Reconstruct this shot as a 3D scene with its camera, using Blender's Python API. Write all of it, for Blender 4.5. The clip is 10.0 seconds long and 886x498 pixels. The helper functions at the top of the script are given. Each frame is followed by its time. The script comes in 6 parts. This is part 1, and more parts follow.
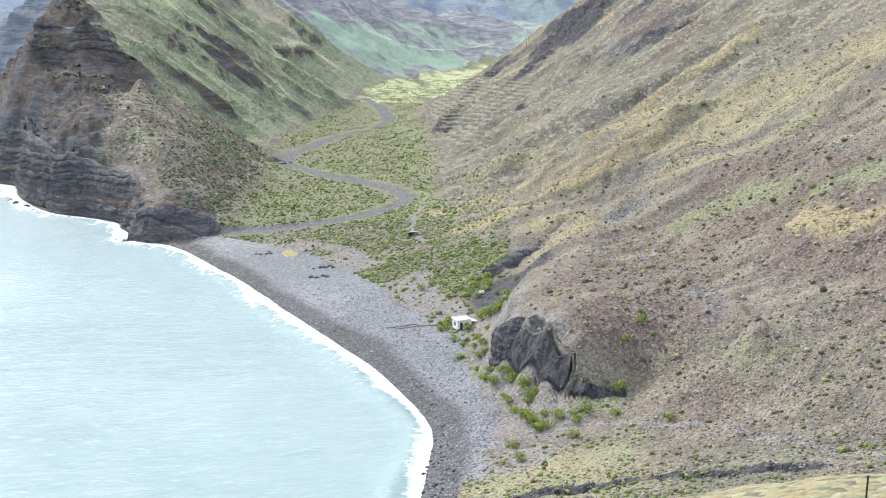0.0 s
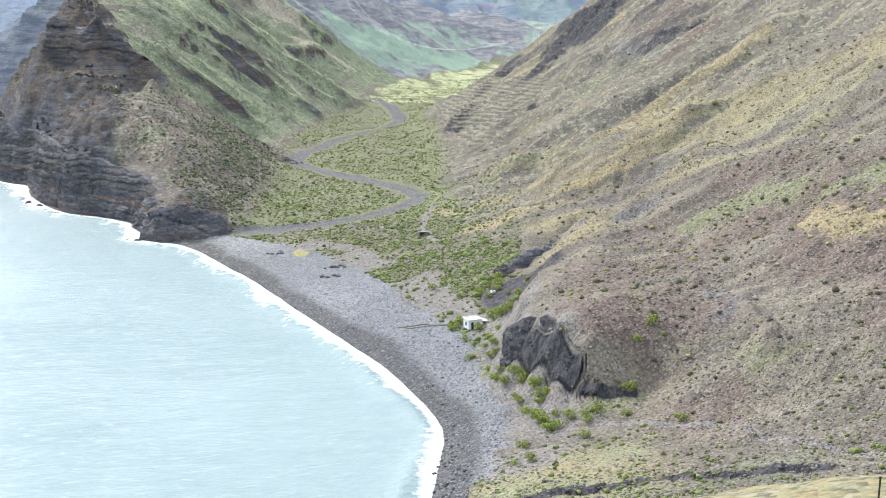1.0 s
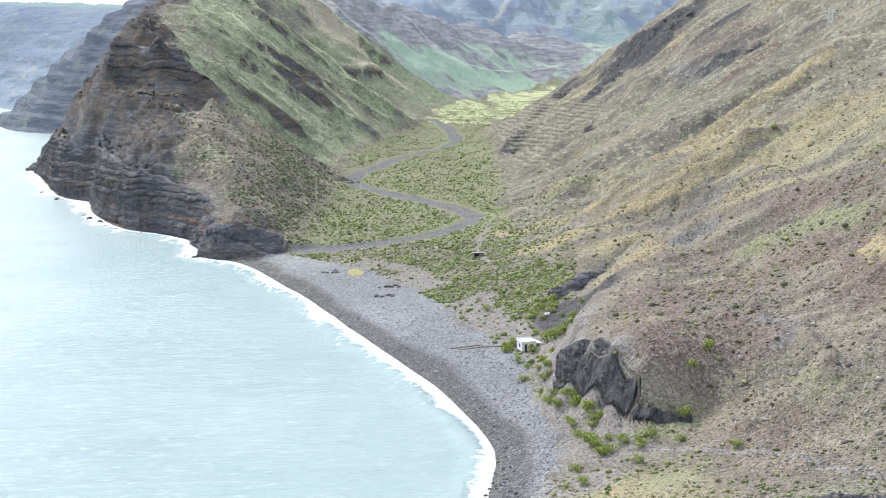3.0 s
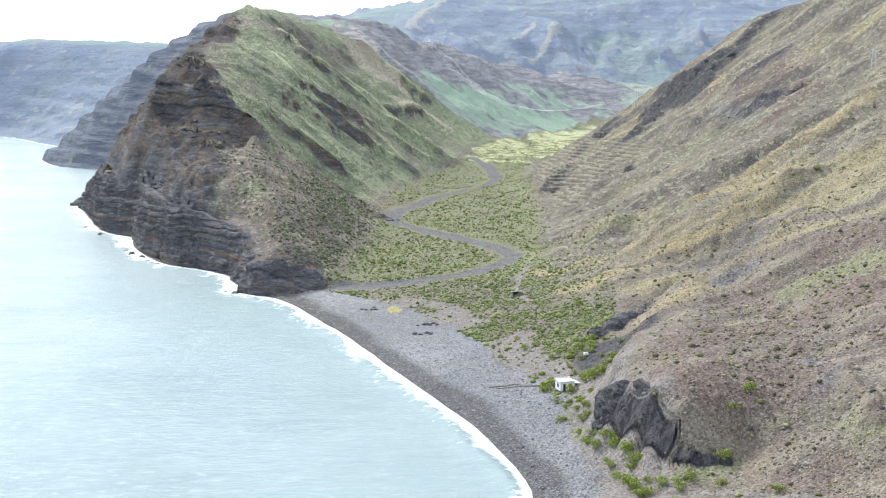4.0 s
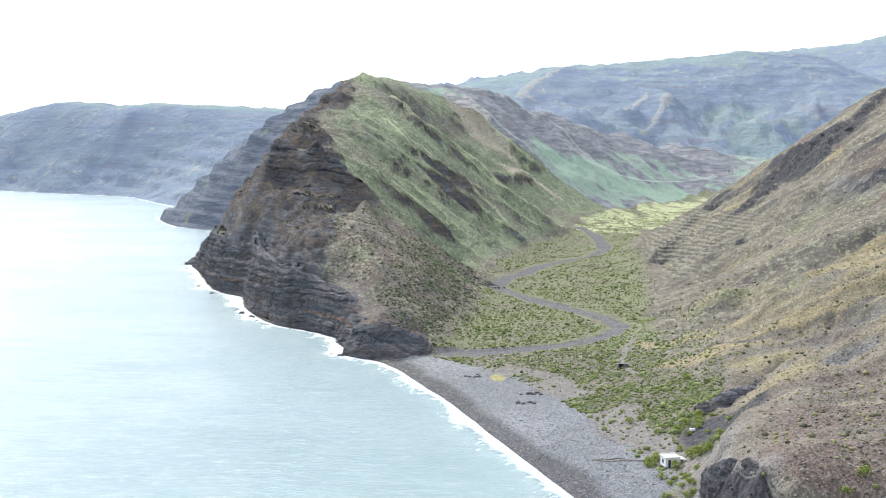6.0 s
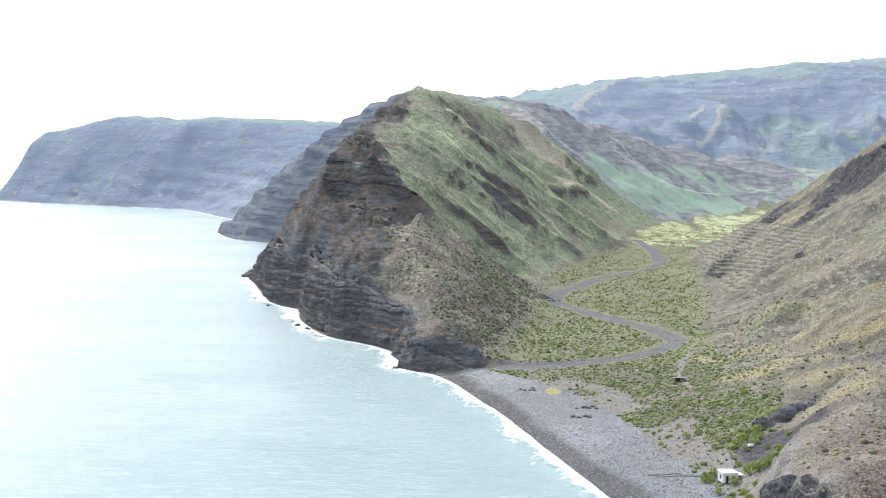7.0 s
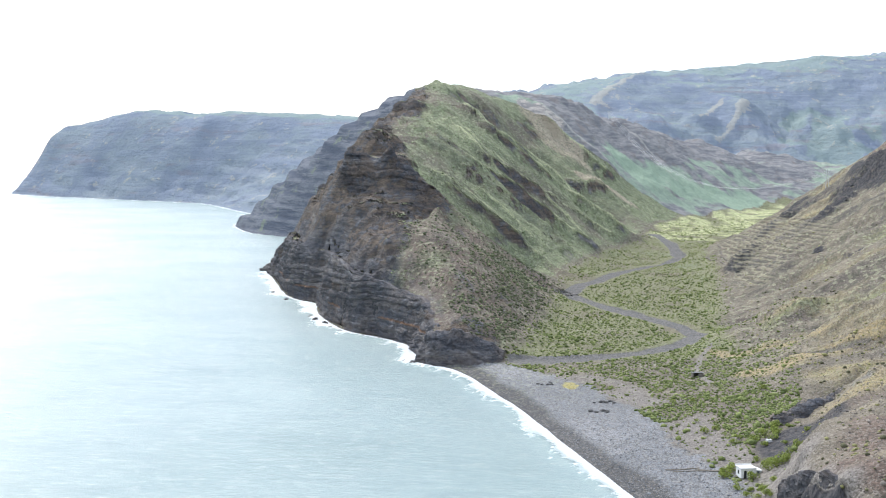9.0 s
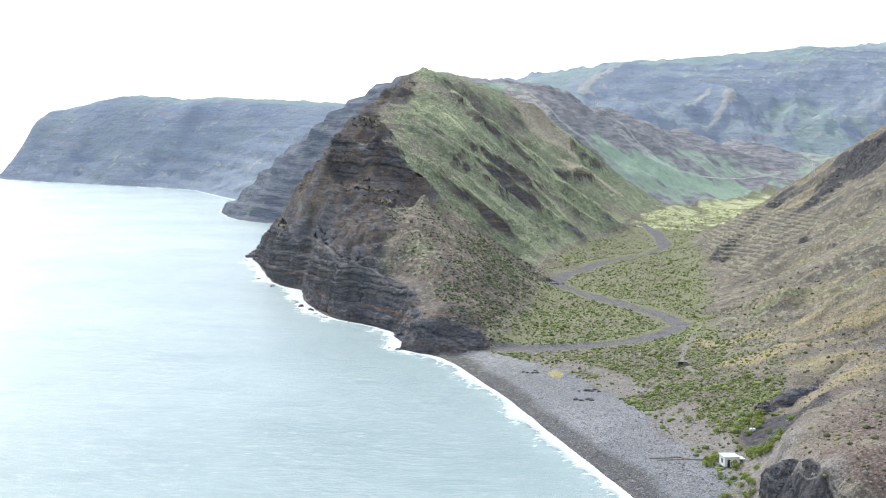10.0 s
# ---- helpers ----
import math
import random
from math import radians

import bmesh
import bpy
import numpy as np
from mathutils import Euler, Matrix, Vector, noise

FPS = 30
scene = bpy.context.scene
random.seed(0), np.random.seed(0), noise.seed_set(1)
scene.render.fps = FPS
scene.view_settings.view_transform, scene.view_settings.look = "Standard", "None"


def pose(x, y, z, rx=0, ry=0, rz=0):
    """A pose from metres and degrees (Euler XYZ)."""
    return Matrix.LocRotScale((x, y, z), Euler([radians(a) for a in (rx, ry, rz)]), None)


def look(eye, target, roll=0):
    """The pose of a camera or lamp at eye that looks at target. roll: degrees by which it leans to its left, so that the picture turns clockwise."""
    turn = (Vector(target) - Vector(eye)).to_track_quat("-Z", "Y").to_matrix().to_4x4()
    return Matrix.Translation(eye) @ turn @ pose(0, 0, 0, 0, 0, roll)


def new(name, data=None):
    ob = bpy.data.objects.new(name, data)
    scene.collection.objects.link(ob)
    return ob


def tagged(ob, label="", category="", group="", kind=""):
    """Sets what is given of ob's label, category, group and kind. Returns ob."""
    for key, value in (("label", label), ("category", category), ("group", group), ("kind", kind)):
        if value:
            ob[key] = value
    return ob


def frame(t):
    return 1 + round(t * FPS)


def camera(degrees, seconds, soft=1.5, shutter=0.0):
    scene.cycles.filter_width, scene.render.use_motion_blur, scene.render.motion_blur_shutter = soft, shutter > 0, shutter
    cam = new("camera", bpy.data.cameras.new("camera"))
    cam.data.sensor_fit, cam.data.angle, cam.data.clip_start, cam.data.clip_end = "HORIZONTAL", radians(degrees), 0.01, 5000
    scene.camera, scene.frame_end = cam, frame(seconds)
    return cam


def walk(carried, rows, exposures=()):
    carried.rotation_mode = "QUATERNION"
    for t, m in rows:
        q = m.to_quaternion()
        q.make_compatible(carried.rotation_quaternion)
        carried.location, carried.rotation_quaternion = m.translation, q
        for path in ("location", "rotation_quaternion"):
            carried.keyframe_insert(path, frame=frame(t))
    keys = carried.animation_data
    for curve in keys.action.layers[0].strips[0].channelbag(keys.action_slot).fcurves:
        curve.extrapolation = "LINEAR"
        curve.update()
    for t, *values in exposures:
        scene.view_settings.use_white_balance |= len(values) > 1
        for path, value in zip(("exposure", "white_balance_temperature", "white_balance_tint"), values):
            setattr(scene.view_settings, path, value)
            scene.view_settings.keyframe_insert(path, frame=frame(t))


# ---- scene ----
# The camera stands at a lookout 95 m above the sea and turns where it is: seconds, pitch, roll, yaw
EYE = (0.0, 0.0, 95.0)
cam = camera(40.93, 10.0, soft=1.15)
WALK = [
    (0.0, 79.19, 0.91, -8.90),
    (0.5, 79.22, 1.00, -8.66),
    (1.0, 79.19, 0.95, -8.36),
    (1.5, 79.18, 0.98, -8.13),
    (2.0, 79.35, 0.99, -7.81),
    (2.5, 79.79, 0.81, -6.66),
    (2.7, 79.92, 0.74, -6.22),
    (3.8, 81.68, 0.40, -4.11),
    (4.0, 82.09, 0.36, -3.68),
    (4.5, 82.85, -0.10, -2.38),
    (5.0, 83.89, -0.35, -1.11),
    (5.5, 84.68, -0.56, 0.02),
    (6.0, 85.33, -0.66, 1.59),
    (6.2, 85.53, -0.60, 2.14),
    (7.3, 85.94, -0.52, 5.14),
    (7.5, 85.89, -0.50, 5.58),
    (8.0, 85.80, -0.63, 5.22),
    (8.5, 85.71, -0.64, 5.17),
    (9.0, 85.63, -0.55, 5.09),
    (9.5, 85.35, -0.52, 4.80),
    (10.0, 85.05, -0.97, 4.46),
]
walk(cam, [(t, pose(*EYE, rx, ry, rz)) for t, rx, ry, rz in WALK],
     exposures=[(0.0, 0.97), (2.5, 0.94), (4.0, 0.89), (5.5, 0.84), (7.5, 0.82), (8.0, 0.71), (10.0, 0.71)])

# World: hazy bright daylight, the sun high ahead over the sea
SUN_AZ, SUN_EL = radians(-32), radians(41)
world = bpy.data.worlds.new("sky")
scene.world = world
world.use_nodes = True
wn, wl = world.node_tree.nodes, world.node_tree.links
sky = wn.new("ShaderNodeTexSky")
sky.sky_type, sky.sun_disc = "NISHITA", False
sky.sun_elevation, sky.sun_rotation = SUN_EL, SUN_AZ
sky.dust_density, sky.air_density, sky.ozone_density = 1.0, 1.0, 1.0
veil = wn.new("ShaderNodeMix")  # high thin cloud whitens the whole sky
veil.data_type = "RGBA"
veil.inputs["Factor"].default_value = 0.55
veil.inputs[7].default_value = (7.1, 7.7, 8.75, 1)
wl.new(sky.outputs["Color"], veil.inputs[6])
wl.new(veil.outputs[2], wn["Background"].inputs["Color"])
wn["Background"].inputs["Strength"].default_value = 0.13
sun = new("sun", bpy.data.lights.new("sun", "SUN"))
sun.data.energy, sun.data.angle, sun.data.color = 2.0, radians(3.0), (1.0, 0.975, 0.94)
sun.matrix_world = look((-600, 780, 1100), (-600 + 1000 * math.sin(-SUN_AZ) * math.cos(SUN_EL), 780 - 1000 * math.cos(SUN_AZ) * math.cos(SUN_EL), 1100 - 1000 * math.sin(SUN_EL)))


# ---- the lie of the land: heights along named lines of the country, in metres ----
LAND = {
    "beach crest": [(34, 215, 4), (42, 235, 4), (50, 264, 4), (54, 297, 4), (52, 334, 4), (44, 417, 4), (17, 483, 3.2), (-10, 520, 2.2), (-28, 530, 1.6)],
    "beach shelf": [(56, 250, 5.5), (57, 275, 6), (59, 340, 5), (62, 400, 6), (55, 455, 5), (58, 495, 5.5), (22, 515, 4)],
    "stream bed": [(-9.7, 538, 2.8), (24.9, 547, 4.5), (47, 559, 5.5), (67, 581, 6.5), (77, 605, 7), (70, 634, 8), (45, 683, 8.5), (27.2, 725, 9), (14.2, 766, 9.5), (23.2, 815, 10.5), (61, 906, 12), (82, 939, 13), (114, 1022, 15), (115, 1127, 18), (107, 1219, 21)],
    "valley floor": [(30, 600, 7.5), (40, 650, 8), (22, 700, 8.5), (90, 690, 9.5), (85, 800, 11), (60, 880, 12), (110, 960, 14), (175, 1405, 24), (244, 1538, 27), (283, 1525, 30), (520, 1800, 40), (900, 2000, 60)],
    "east foot": [(62, 303, 8), (67, 325, 8), (70, 345, 9), (76, 387, 10), (85, 430, 10), (84, 500, 9), (84, 560, 9), (87, 604, 10), (100, 700, 12), (112, 800, 14), (124, 900, 16), (130, 980, 17), (128, 1030, 17)],
    "east skirt": [(112, 440, 22), (120, 520, 22), (128, 604, 24), (146, 700, 28), (160, 800, 32), (168, 900, 36), (170, 980, 38)],
    "east crest": [(122, 1038, 12.9), (157, 1053, 29.9), (194, 1057, 46), (215, 1048, 65), (238, 1033, 81), (271, 1004, 104), (282, 991, 116), (305, 963, 139), (324, 935, 149), (355, 892, 161), (366, 822, 172), (399, 751, 184), (436, 647, 198), (468, 520, 206), (491, 344, 201)],
    "east far side": [(190, 1130, 18), (300, 1180, 40), (420, 1150, 90), (600, 1050, 130), (750, 900, 150), (800, 500, 160)],
    "knob cliff foot": [(57, 288, 8), (60, 277, 8), (63, 266, 8), (66, 256, 8.5), (68, 250, 9), (73, 249, 10), (81, 248, 11.5)],
    "knob cliff top": [(58, 292, 15), (63, 280, 22), (66, 268, 24.5), (70, 258, 22), (75, 253, 15.5), (83, 252, 13.5)],
    "knob back": [(78, 298, 26), (84, 280, 28), (90, 268, 28), (95, 300, 29)],
    "near gully": [(60, 234, 6), (75, 232, 9), (83, 228, 10.5), (100, 212, 14)],
    "apron": [(42, 197, 7), (60, 205, 9), (72, 197, 12), (83, 213, 12), (102, 178, 18), (113, 192, 19), (125, 210, 26), (140, 170, 32)],
    "lookout bench": [(8.4, 41, 76), (14.2, 37, 78), (16.8, 34, 79), (18.4, 31, 80), (21.9, 26, 82)],
    "lookout lip": [(-19, 41, 67), (-10, 47, 66), (0, 52, 66), (6.1, 58, 67), (11.6, 57, 70), (19.2, 50, 73), (21.7, 44, 76), (23.5, 40, 77), (28.3, 34, 80), (36, 25.2, 84)],
    "lookout fall": [(-19.8, 93, 28.5), (0, 105, 26.8), (11.5, 109, 31), (22.3, 110, 37), (39, 103, 40), (54, 90, 46), (74, 82, 55)],
    "lookout top": [(0, 0, 93), (0, 14, 87), (14, 14, 86), (-14, 12, 84), (0, -30, 99), (60, -20, 101), (-40, -40, 80), (90, 40, 90), (0, -150, 120), (150, -150, 135), (-110, -170, 60), (300, 0, 150), (300, -300, 170), (0, -500, 180), (-250, -500, 120), (700, 100, 190)],
    "west cliff top": [(-58, 562, 17), (-60, 590, 22), (-74, 630, 28), (-92, 646, 31), (-107, 658, 34), (-125, 703, 37), (-140, 765, 40), (-165, 800, 42)],
    "cape rib": [(-44, 562, 22), (-50, 610, 36), (-58, 670, 52), (-67, 740, 68)],
    "west valley edge": [(-19, 534, 3), (-12, 547, 4.5), (-8, 564, 6), (2, 640, 7), (8, 735, 8.5), (13, 775, 9.5), (11, 815, 10.5), (13.4, 855, 11), (43, 986, 13), (91, 1129, 17), (112, 1284, 20), (139, 1368, 22), (192, 1477, 24), (259, 1598, 28), (331, 1753, 33)],
    "spur crest": [(-141, 822, 94.5), (-136, 820, 97.5), (-132, 821, 95.5), (-128, 820, 93.5), (-121, 817, 91.5), (-114, 812, 93.5), (-109, 808, 96.5), (-105, 805, 92.5), (-98, 800, 85.5), (-88, 795, 78.5), (-73, 792, 73), (-65, 787, 59), (-41, 785, 44), (-21.8, 780, 29.2), (5.4, 768, 8.2)],
    "under crag": [(-138, 806, 75), (-127, 802, 72), (-115, 798, 77), (-102, 794, 78), (-86, 783, 67)],
    "crag slope": [(-137, 778, 59), (-120, 761, 56), (-102, 748, 57), (-80, 741, 52), (-65, 742, 44)],
    "seaward spur": [(-143, 838, 92), (-166, 869, 73), (-191, 905, 52), (-215, 941, 31), (-228, 963, 18.8)],
    "back of spur": [(-119, 847, 94), (-104, 844, 83), (-74, 842, 58), (-44, 849, 33), (-14.8, 850, 13.2)],
    "south ridge": [(-142, 909, 116), (-146, 999, 129), (-145, 1101, 144), (-137, 1182, 160), (-119, 1244, 176)],
    "second cape": [(-148, 1281, 162), (-174, 1319, 153), (-192, 1346, 141), (-225, 1392, 134), (-274, 1434, 111), (-321, 1486, 85), (-351, 1520, 60), (-392, 1561, 32), (-422, 1585, 15.1), (-435, 1612, -2.5)],
    "north ridge": [(-101, 1286, 171), (-79, 1338, 168), (-30, 1450, 168), (13.4, 1540, 166), (36, 1580, 167), (47, 1599, 154), (131, 1745, 140), (238, 1935, 122), (325, 2075, 102), (425, 2209, 86), (540, 2338, 79), (814, 2364, 86)],
    "green rib": [(-115, 1235, 173), (-72, 1220, 134), (-22.9, 1195, 99), (35, 1167, 60), (83, 1132, 21.6)],
    "green gully": [(-72, 1288, 122), (-27, 1290, 84), (26.6, 1270, 44), (74, 1238, 21.3)],
    "brown rib": [(-22.5, 1430, 151), (-7.3, 1385, 113), (44, 1329, 68), (68, 1298, 44), (100, 1246, 20.7)],
    "hidden bay": [(-430, 1700, 5), (-470, 1850, 10), (-420, 2050, 25), (-250, 1750, 60), (-150, 1900, 80), (0, 2300, 90), (250, 2550, 90), (600, 2600, 80)],
    "far headland top": [(-1246, 2729, 23), (-1231, 2758, 55), (-1217, 2786, 99), (-1211, 2799, 141), (-1179, 2824, 163), (-1070, 2760, 172), (-1012, 2718, 180), (-963, 2693, 188), (-899, 2641, 180), (-741, 2534, 179), (-602, 2488, 174), (-472, 2475, 174), (-400, 2468, 173), (-263, 2506, 174)],
    "far headland foot": [(-1285, 2840, 16), (-1190, 2705, 24), (-1010, 2585, 30), (-790, 2440, 25), (-670, 2350, 18)],
    "far headland back": [(-1420, 3480, 95), (-1240, 3338, 152), (-1058, 3073, 163), (-827, 2884, 158), (-652, 2826, 156), (-495, 2807, 155), (-372, 2826, 160), (-994, 3251, 137), (-516, 3259, 141)],
    "far range": [(-152, 2896, 225), (-63, 2999, 252), (37, 3050, 280), (216, 3092, 311), (384, 3127, 326), (501, 3161, 341), (703, 3173, 369), (865, 3185, 371), (901, 3123, 345), (946, 3057, 308), (989, 2991, 271)],
    "farthest range": [(1087, 4057, 440), (1360, 3974, 479), (1505, 3921, 487), (1841, 3775, 499), (2349, 3482, 536)],
    "far range back": [(-747, 4235, 215), (0, 4300, 283), (598, 4258, 335), (2600, 2600, 350), (3300, 900, 380), (3000, -1500, 300), (0, -3800, 350), (2500, -4000, 400)],
    "far saddle": [(1082, 3538, 237), (1188, 3451, 235), (1311, 3245, 217)],
    "knob rim": [(58, 290, 15.1), (61, 297, 17.8), (65, 305, 21.8), (71, 318, 23.9), (78, 337, 24), (90, 365, 21.9)],
    "scree bowl": [(70, 350, 9), (76, 362, 10.5), (82, 372, 12), (88, 378, 14)],
    "outcrop top": [(78, 393, 13.4), (88, 399, 16.2), (98, 404, 19)],
    "outcrop foot": [(77, 389, 8.4), (86, 393, 11), (96, 398, 15.5)],
    "slope low": [(106, 240, 27), (108, 262, 29), (112, 300, 31), (118, 350, 30), (118, 400, 26)],
    "slope mid": [(165, 200, 50), (168, 240, 58), (170, 300, 59), (172, 360, 57), (176, 420, 52), (180, 500, 50), (186, 604, 52), (200, 700, 56), (215, 800, 62), (224, 900, 68)],
    "slope high": [(250, 180, 95), (255, 240, 101), (260, 320, 102), (263, 400, 98), (266, 500, 94), (270, 604, 96), (280, 700, 103), (290, 800, 114)],
    "recess": [(-166, 925, 69), (-181, 1024, 66), (-188, 1114, 75), (-199, 1204, 82), (-205, 1060, 12), (-198, 1150, 15), (-228, 1290, 15)],
    "cape front foot": [(-56, 546, 0.6), (-46, 541, 1), (-34, 537, 2), (-23, 535, 3)],
    "cape front top": [(-56, 550, 12.5), (-46, 546, 13.5), (-36, 542, 12.5), (-27, 541, 9.5), (-19, 542, 6)],
    "knob crown": [(71, 284, 25), (73, 275, 27.5), (77, 264, 26.5), (82, 257, 22)],
    "rib under the ridge": [(142, 722, 36), (179, 740, 53), (209, 785, 69), (234, 780, 84)],
    "rib under the ridge gully": [(142, 754, 19.1), (179, 772, 36), (209, 817, 52), (234, 812, 69)],
    "rib by the terraces": [(112, 585, 28.9), (120, 568, 32), (157, 590, 49), (185, 577, 63), (214, 578, 77), (254, 585, 98)],
    "rib by the terraces gully": [(112, 623, 9.3), (120, 606, 12.8), (157, 628, 28.3), (185, 615, 43), (214, 616, 58), (254, 623, 79)],
    "ochre rib": [(125, 498, 34), (152, 501, 46), (172, 480, 56), (215, 517, 76), (239, 501, 89)],
    "ochre rib gully": [(125, 532, 16.8), (152, 535, 28.8), (172, 514, 39), (215, 551, 59), (239, 535, 72)],
    "bushy rib": [(105, 392, 29.1), (121, 398, 36), (150, 403, 50), (178, 420, 62), (199, 400, 74), (227, 402, 88)],
    "bushy rib gully": [(105, 428, 11.2), (121, 434, 17.9), (150, 439, 31), (178, 456, 43), (199, 436, 54), (227, 438, 69)],
}
SHORE = [(-900, -900), (-320, -300), (-170, -60), (-100, 60), (-40, 125), (5, 165), (22, 200), (28, 222), (32, 238), (37, 262), (37, 279),
         (33, 301), (27, 329), (20, 351), (10, 381), (1, 413), (-11, 451), (-23, 485), (-37, 520), (-45, 533), (-59, 546)]
CLIFFS = [(-59, 546), (-66, 586), (-83, 617), (-95, 626), (-110, 640), (-130, 681), (-143, 722), (-148, 759), (-166, 775), (-182, 806), (-204, 880),
          (-236, 978), (-215, 1040), (-212, 1150), (-240, 1290), (-290, 1370), (-323, 1397), (-370, 1442), (-438, 1621), (-450, 1850), (-555, 2059),
          (-678, 2320), (-791, 2400), (-1015, 2535), (-1200, 2655), (-1322, 2800), (-1375, 3050), (-1400, 3350), (-1350, 3700), (-1300, 5200)]


def smooth(a, b, v):
    v = np.clip((v - a) / (b - a), 0, 1)
    return v * v * (3 - 2 * v)


def grad_noise(x, y, seed=0):
    """Gradient noise on arrays, about -1 to 1."""
    table = np.random.RandomState(seed).rand(256, 256) * 6.2832
    xi, yi = np.floor(x).astype(int), np.floor(y).astype(int)
    fx, fy = x - xi, y - yi
    def corner(i, j):
        a = table[(xi + i) & 255, (yi + j) & 255]
        return np.cos(a) * (fx - i) + np.sin(a) * (fy - j)
    u, v = fx ** 3 * (fx * (fx * 6 - 15) + 10), fy ** 3 * (fy * (fy * 6 - 15) + 10)
    low = corner(0, 0) * (1 - u) + corner(1, 0) * u
    high = corner(0, 1) * (1 - u) + corner(1, 1) * u
    return 1.5 * (low * (1 - v) + high * v)


def fbm(x, y, size, octaves=4, seed=0, gain=0.5):
    out, amp, s = np.zeros_like(x), 1.0, 1.0 / size
    for k in range(octaves):
        out += amp * grad_noise(x * s + 17.3 * k, y * s - 9.1 * k, seed + k)
        amp, s = amp * gain, s * 2.03
    return out


def ridged(x, y, size, octaves=3, seed=0):
    out, amp, s = np.zeros_like(x), 1.0, 1.0 / size
    for k in range(octaves):
        out += amp * (0.55 - 2 * np.abs(grad_noise(x * s + 5.7 * k, y * s + 3.3 * k, seed + k)))
        amp, s = amp * 0.5, s * 2.1
    return out


def near_line(x, y, line):
    """Distance to a polyline, the side of it (+ to the right as one goes along), and how far along it the nearest point is."""
    best, side, along, gone = np.full(x.shape, 1e9), np.zeros(x.shape), np.zeros(x.shape), 0.0
    for (ax, ay), (bx, by) in zip(line, line[1:]):
        dx, dy = bx - ax, by - ay
        n = math.hypot(dx, dy)
        f = np.clip(((x - ax) * dx + (y - ay) * dy) / (n * n), 0, 1)
        d = np.hypot(x - ax - f * dx, y - ay - f * dy)
        s = (x - ax) * dy - (y - ay) * dx
        # at a shared corner the segment that the point stands square to decides the side
        closer = (d < best - 1e-6) | ((d < best + 1e-6) & (np.abs(s) / n > np.abs(side)))
        best, side, along = np.where(closer, d, best), np.where(closer, s / n, side), np.where(closer, gone + f * n, along)
        gone += n
    return best, np.sign(side), along


def dense(line, ratio=0.05, least=9.0):
    """Points along a line of the land, closer together near the lookout."""
    out = []
    for a, b in zip(line, line[1:]):
        a, b = np.array(a, float), np.array(b, float)
        step = max(least, ratio * np.hypot(*((a + b) / 2)[:2]))
        n = max(1, int(np.hypot(*(b - a)[:2]) / step))
        out += [a + (b - a) * k / n for k in range(n)]
    return out + [np.array(line[-1], float)]


class Heights:
    """A surface stretched through all the lines of the land."""

    def __init__(self):
        pts = [p for line in LAND.values() for p in dense(line)]
        pts += dense([(x, y, 0.0) for x, y in COAST])
        p = np.array(pts)
        close = np.abs(p[:, None, 0] - p[None, :, 0]) + np.abs(p[:, None, 1] - p[None, :, 1]) < 2.5
        p = p[~np.tril(close, -1).any(1)]
        n = len(p)
        r = np.hypot(p[:, None, 0] - p[None, :, 0], p[:, None, 1] - p[None, :, 1])
        a = np.zeros((n + 1, n + 1))
        a[:n, :n], a[:n, n], a[n, :n] = -r, 1, 1
        self.p, self.w = p, np.linalg.solve(a, np.append(p[:, 2], 0))

    def __call__(self, x, y):
        out = np.full(x.shape, self.w[-1])
        for (px, py, _), w in zip(self.p, self.w):
            out -= w * np.hypot(x - px, y - py)
        return out


def rounded(line, times):
    """The line with its corners cut."""
    for _ in range(times):
        cut = [line[0]]
        for (ax, ay), (bx, by) in zip(line, line[1:]):
            cut += [(0.75 * ax + 0.25 * bx, 0.75 * ay + 0.25 * by), (0.25 * ax + 0.75 * bx, 0.25 * ay + 0.75 * by)]
        line = cut + [line[-1]]
    return line


COAST = rounded(SHORE, 1) + rounded(CLIFFS, 1)[1:]
BEACH_LEN = sum(math.hypot(bx - ax, by - ay) for (ax, ay), (bx, by) in zip(rounded(SHORE, 1), rounded(SHORE, 1)[1:]))
EAST_X = [(250, 68), (262, 64), (288, 57)] + [(y, x) for x, y, z in LAND["east foot"]] + [(1060, 150), (1150, 280), (1400, 460), (2000, 900)]
WEST_X = [(y, x) for x, y, z in LAND["west valley edge"]]
BASE = Heights()
# how high the sea cliff of the headland stands along the coast
SEA_CLIFF = [(-59, 546, 8), (-66, 586, 20), (-83, 617, 26), (-95, 626, 29), (-110, 640, 31), (-130, 681, 33), (-143, 722, 34), (-148, 759, 33), (-166, 775, 32), (-182, 806, 33), (-204, 880, 36), (-236, 978, 15), (-215, 1040, 8)]
CLIFF_ALONG = near_line(np.array([p[0] for p in SEA_CLIFF], float), np.array([p[1] for p in SEA_CLIFF], float), COAST)[2]


def cliff_height(along):
    return np.interp(along, CLIFF_ALONG, [p[2] for p in SEA_CLIFF], left=0, right=0) * (1 + 0.12 * fbm(along, 0 * along, 40, 3, 201))


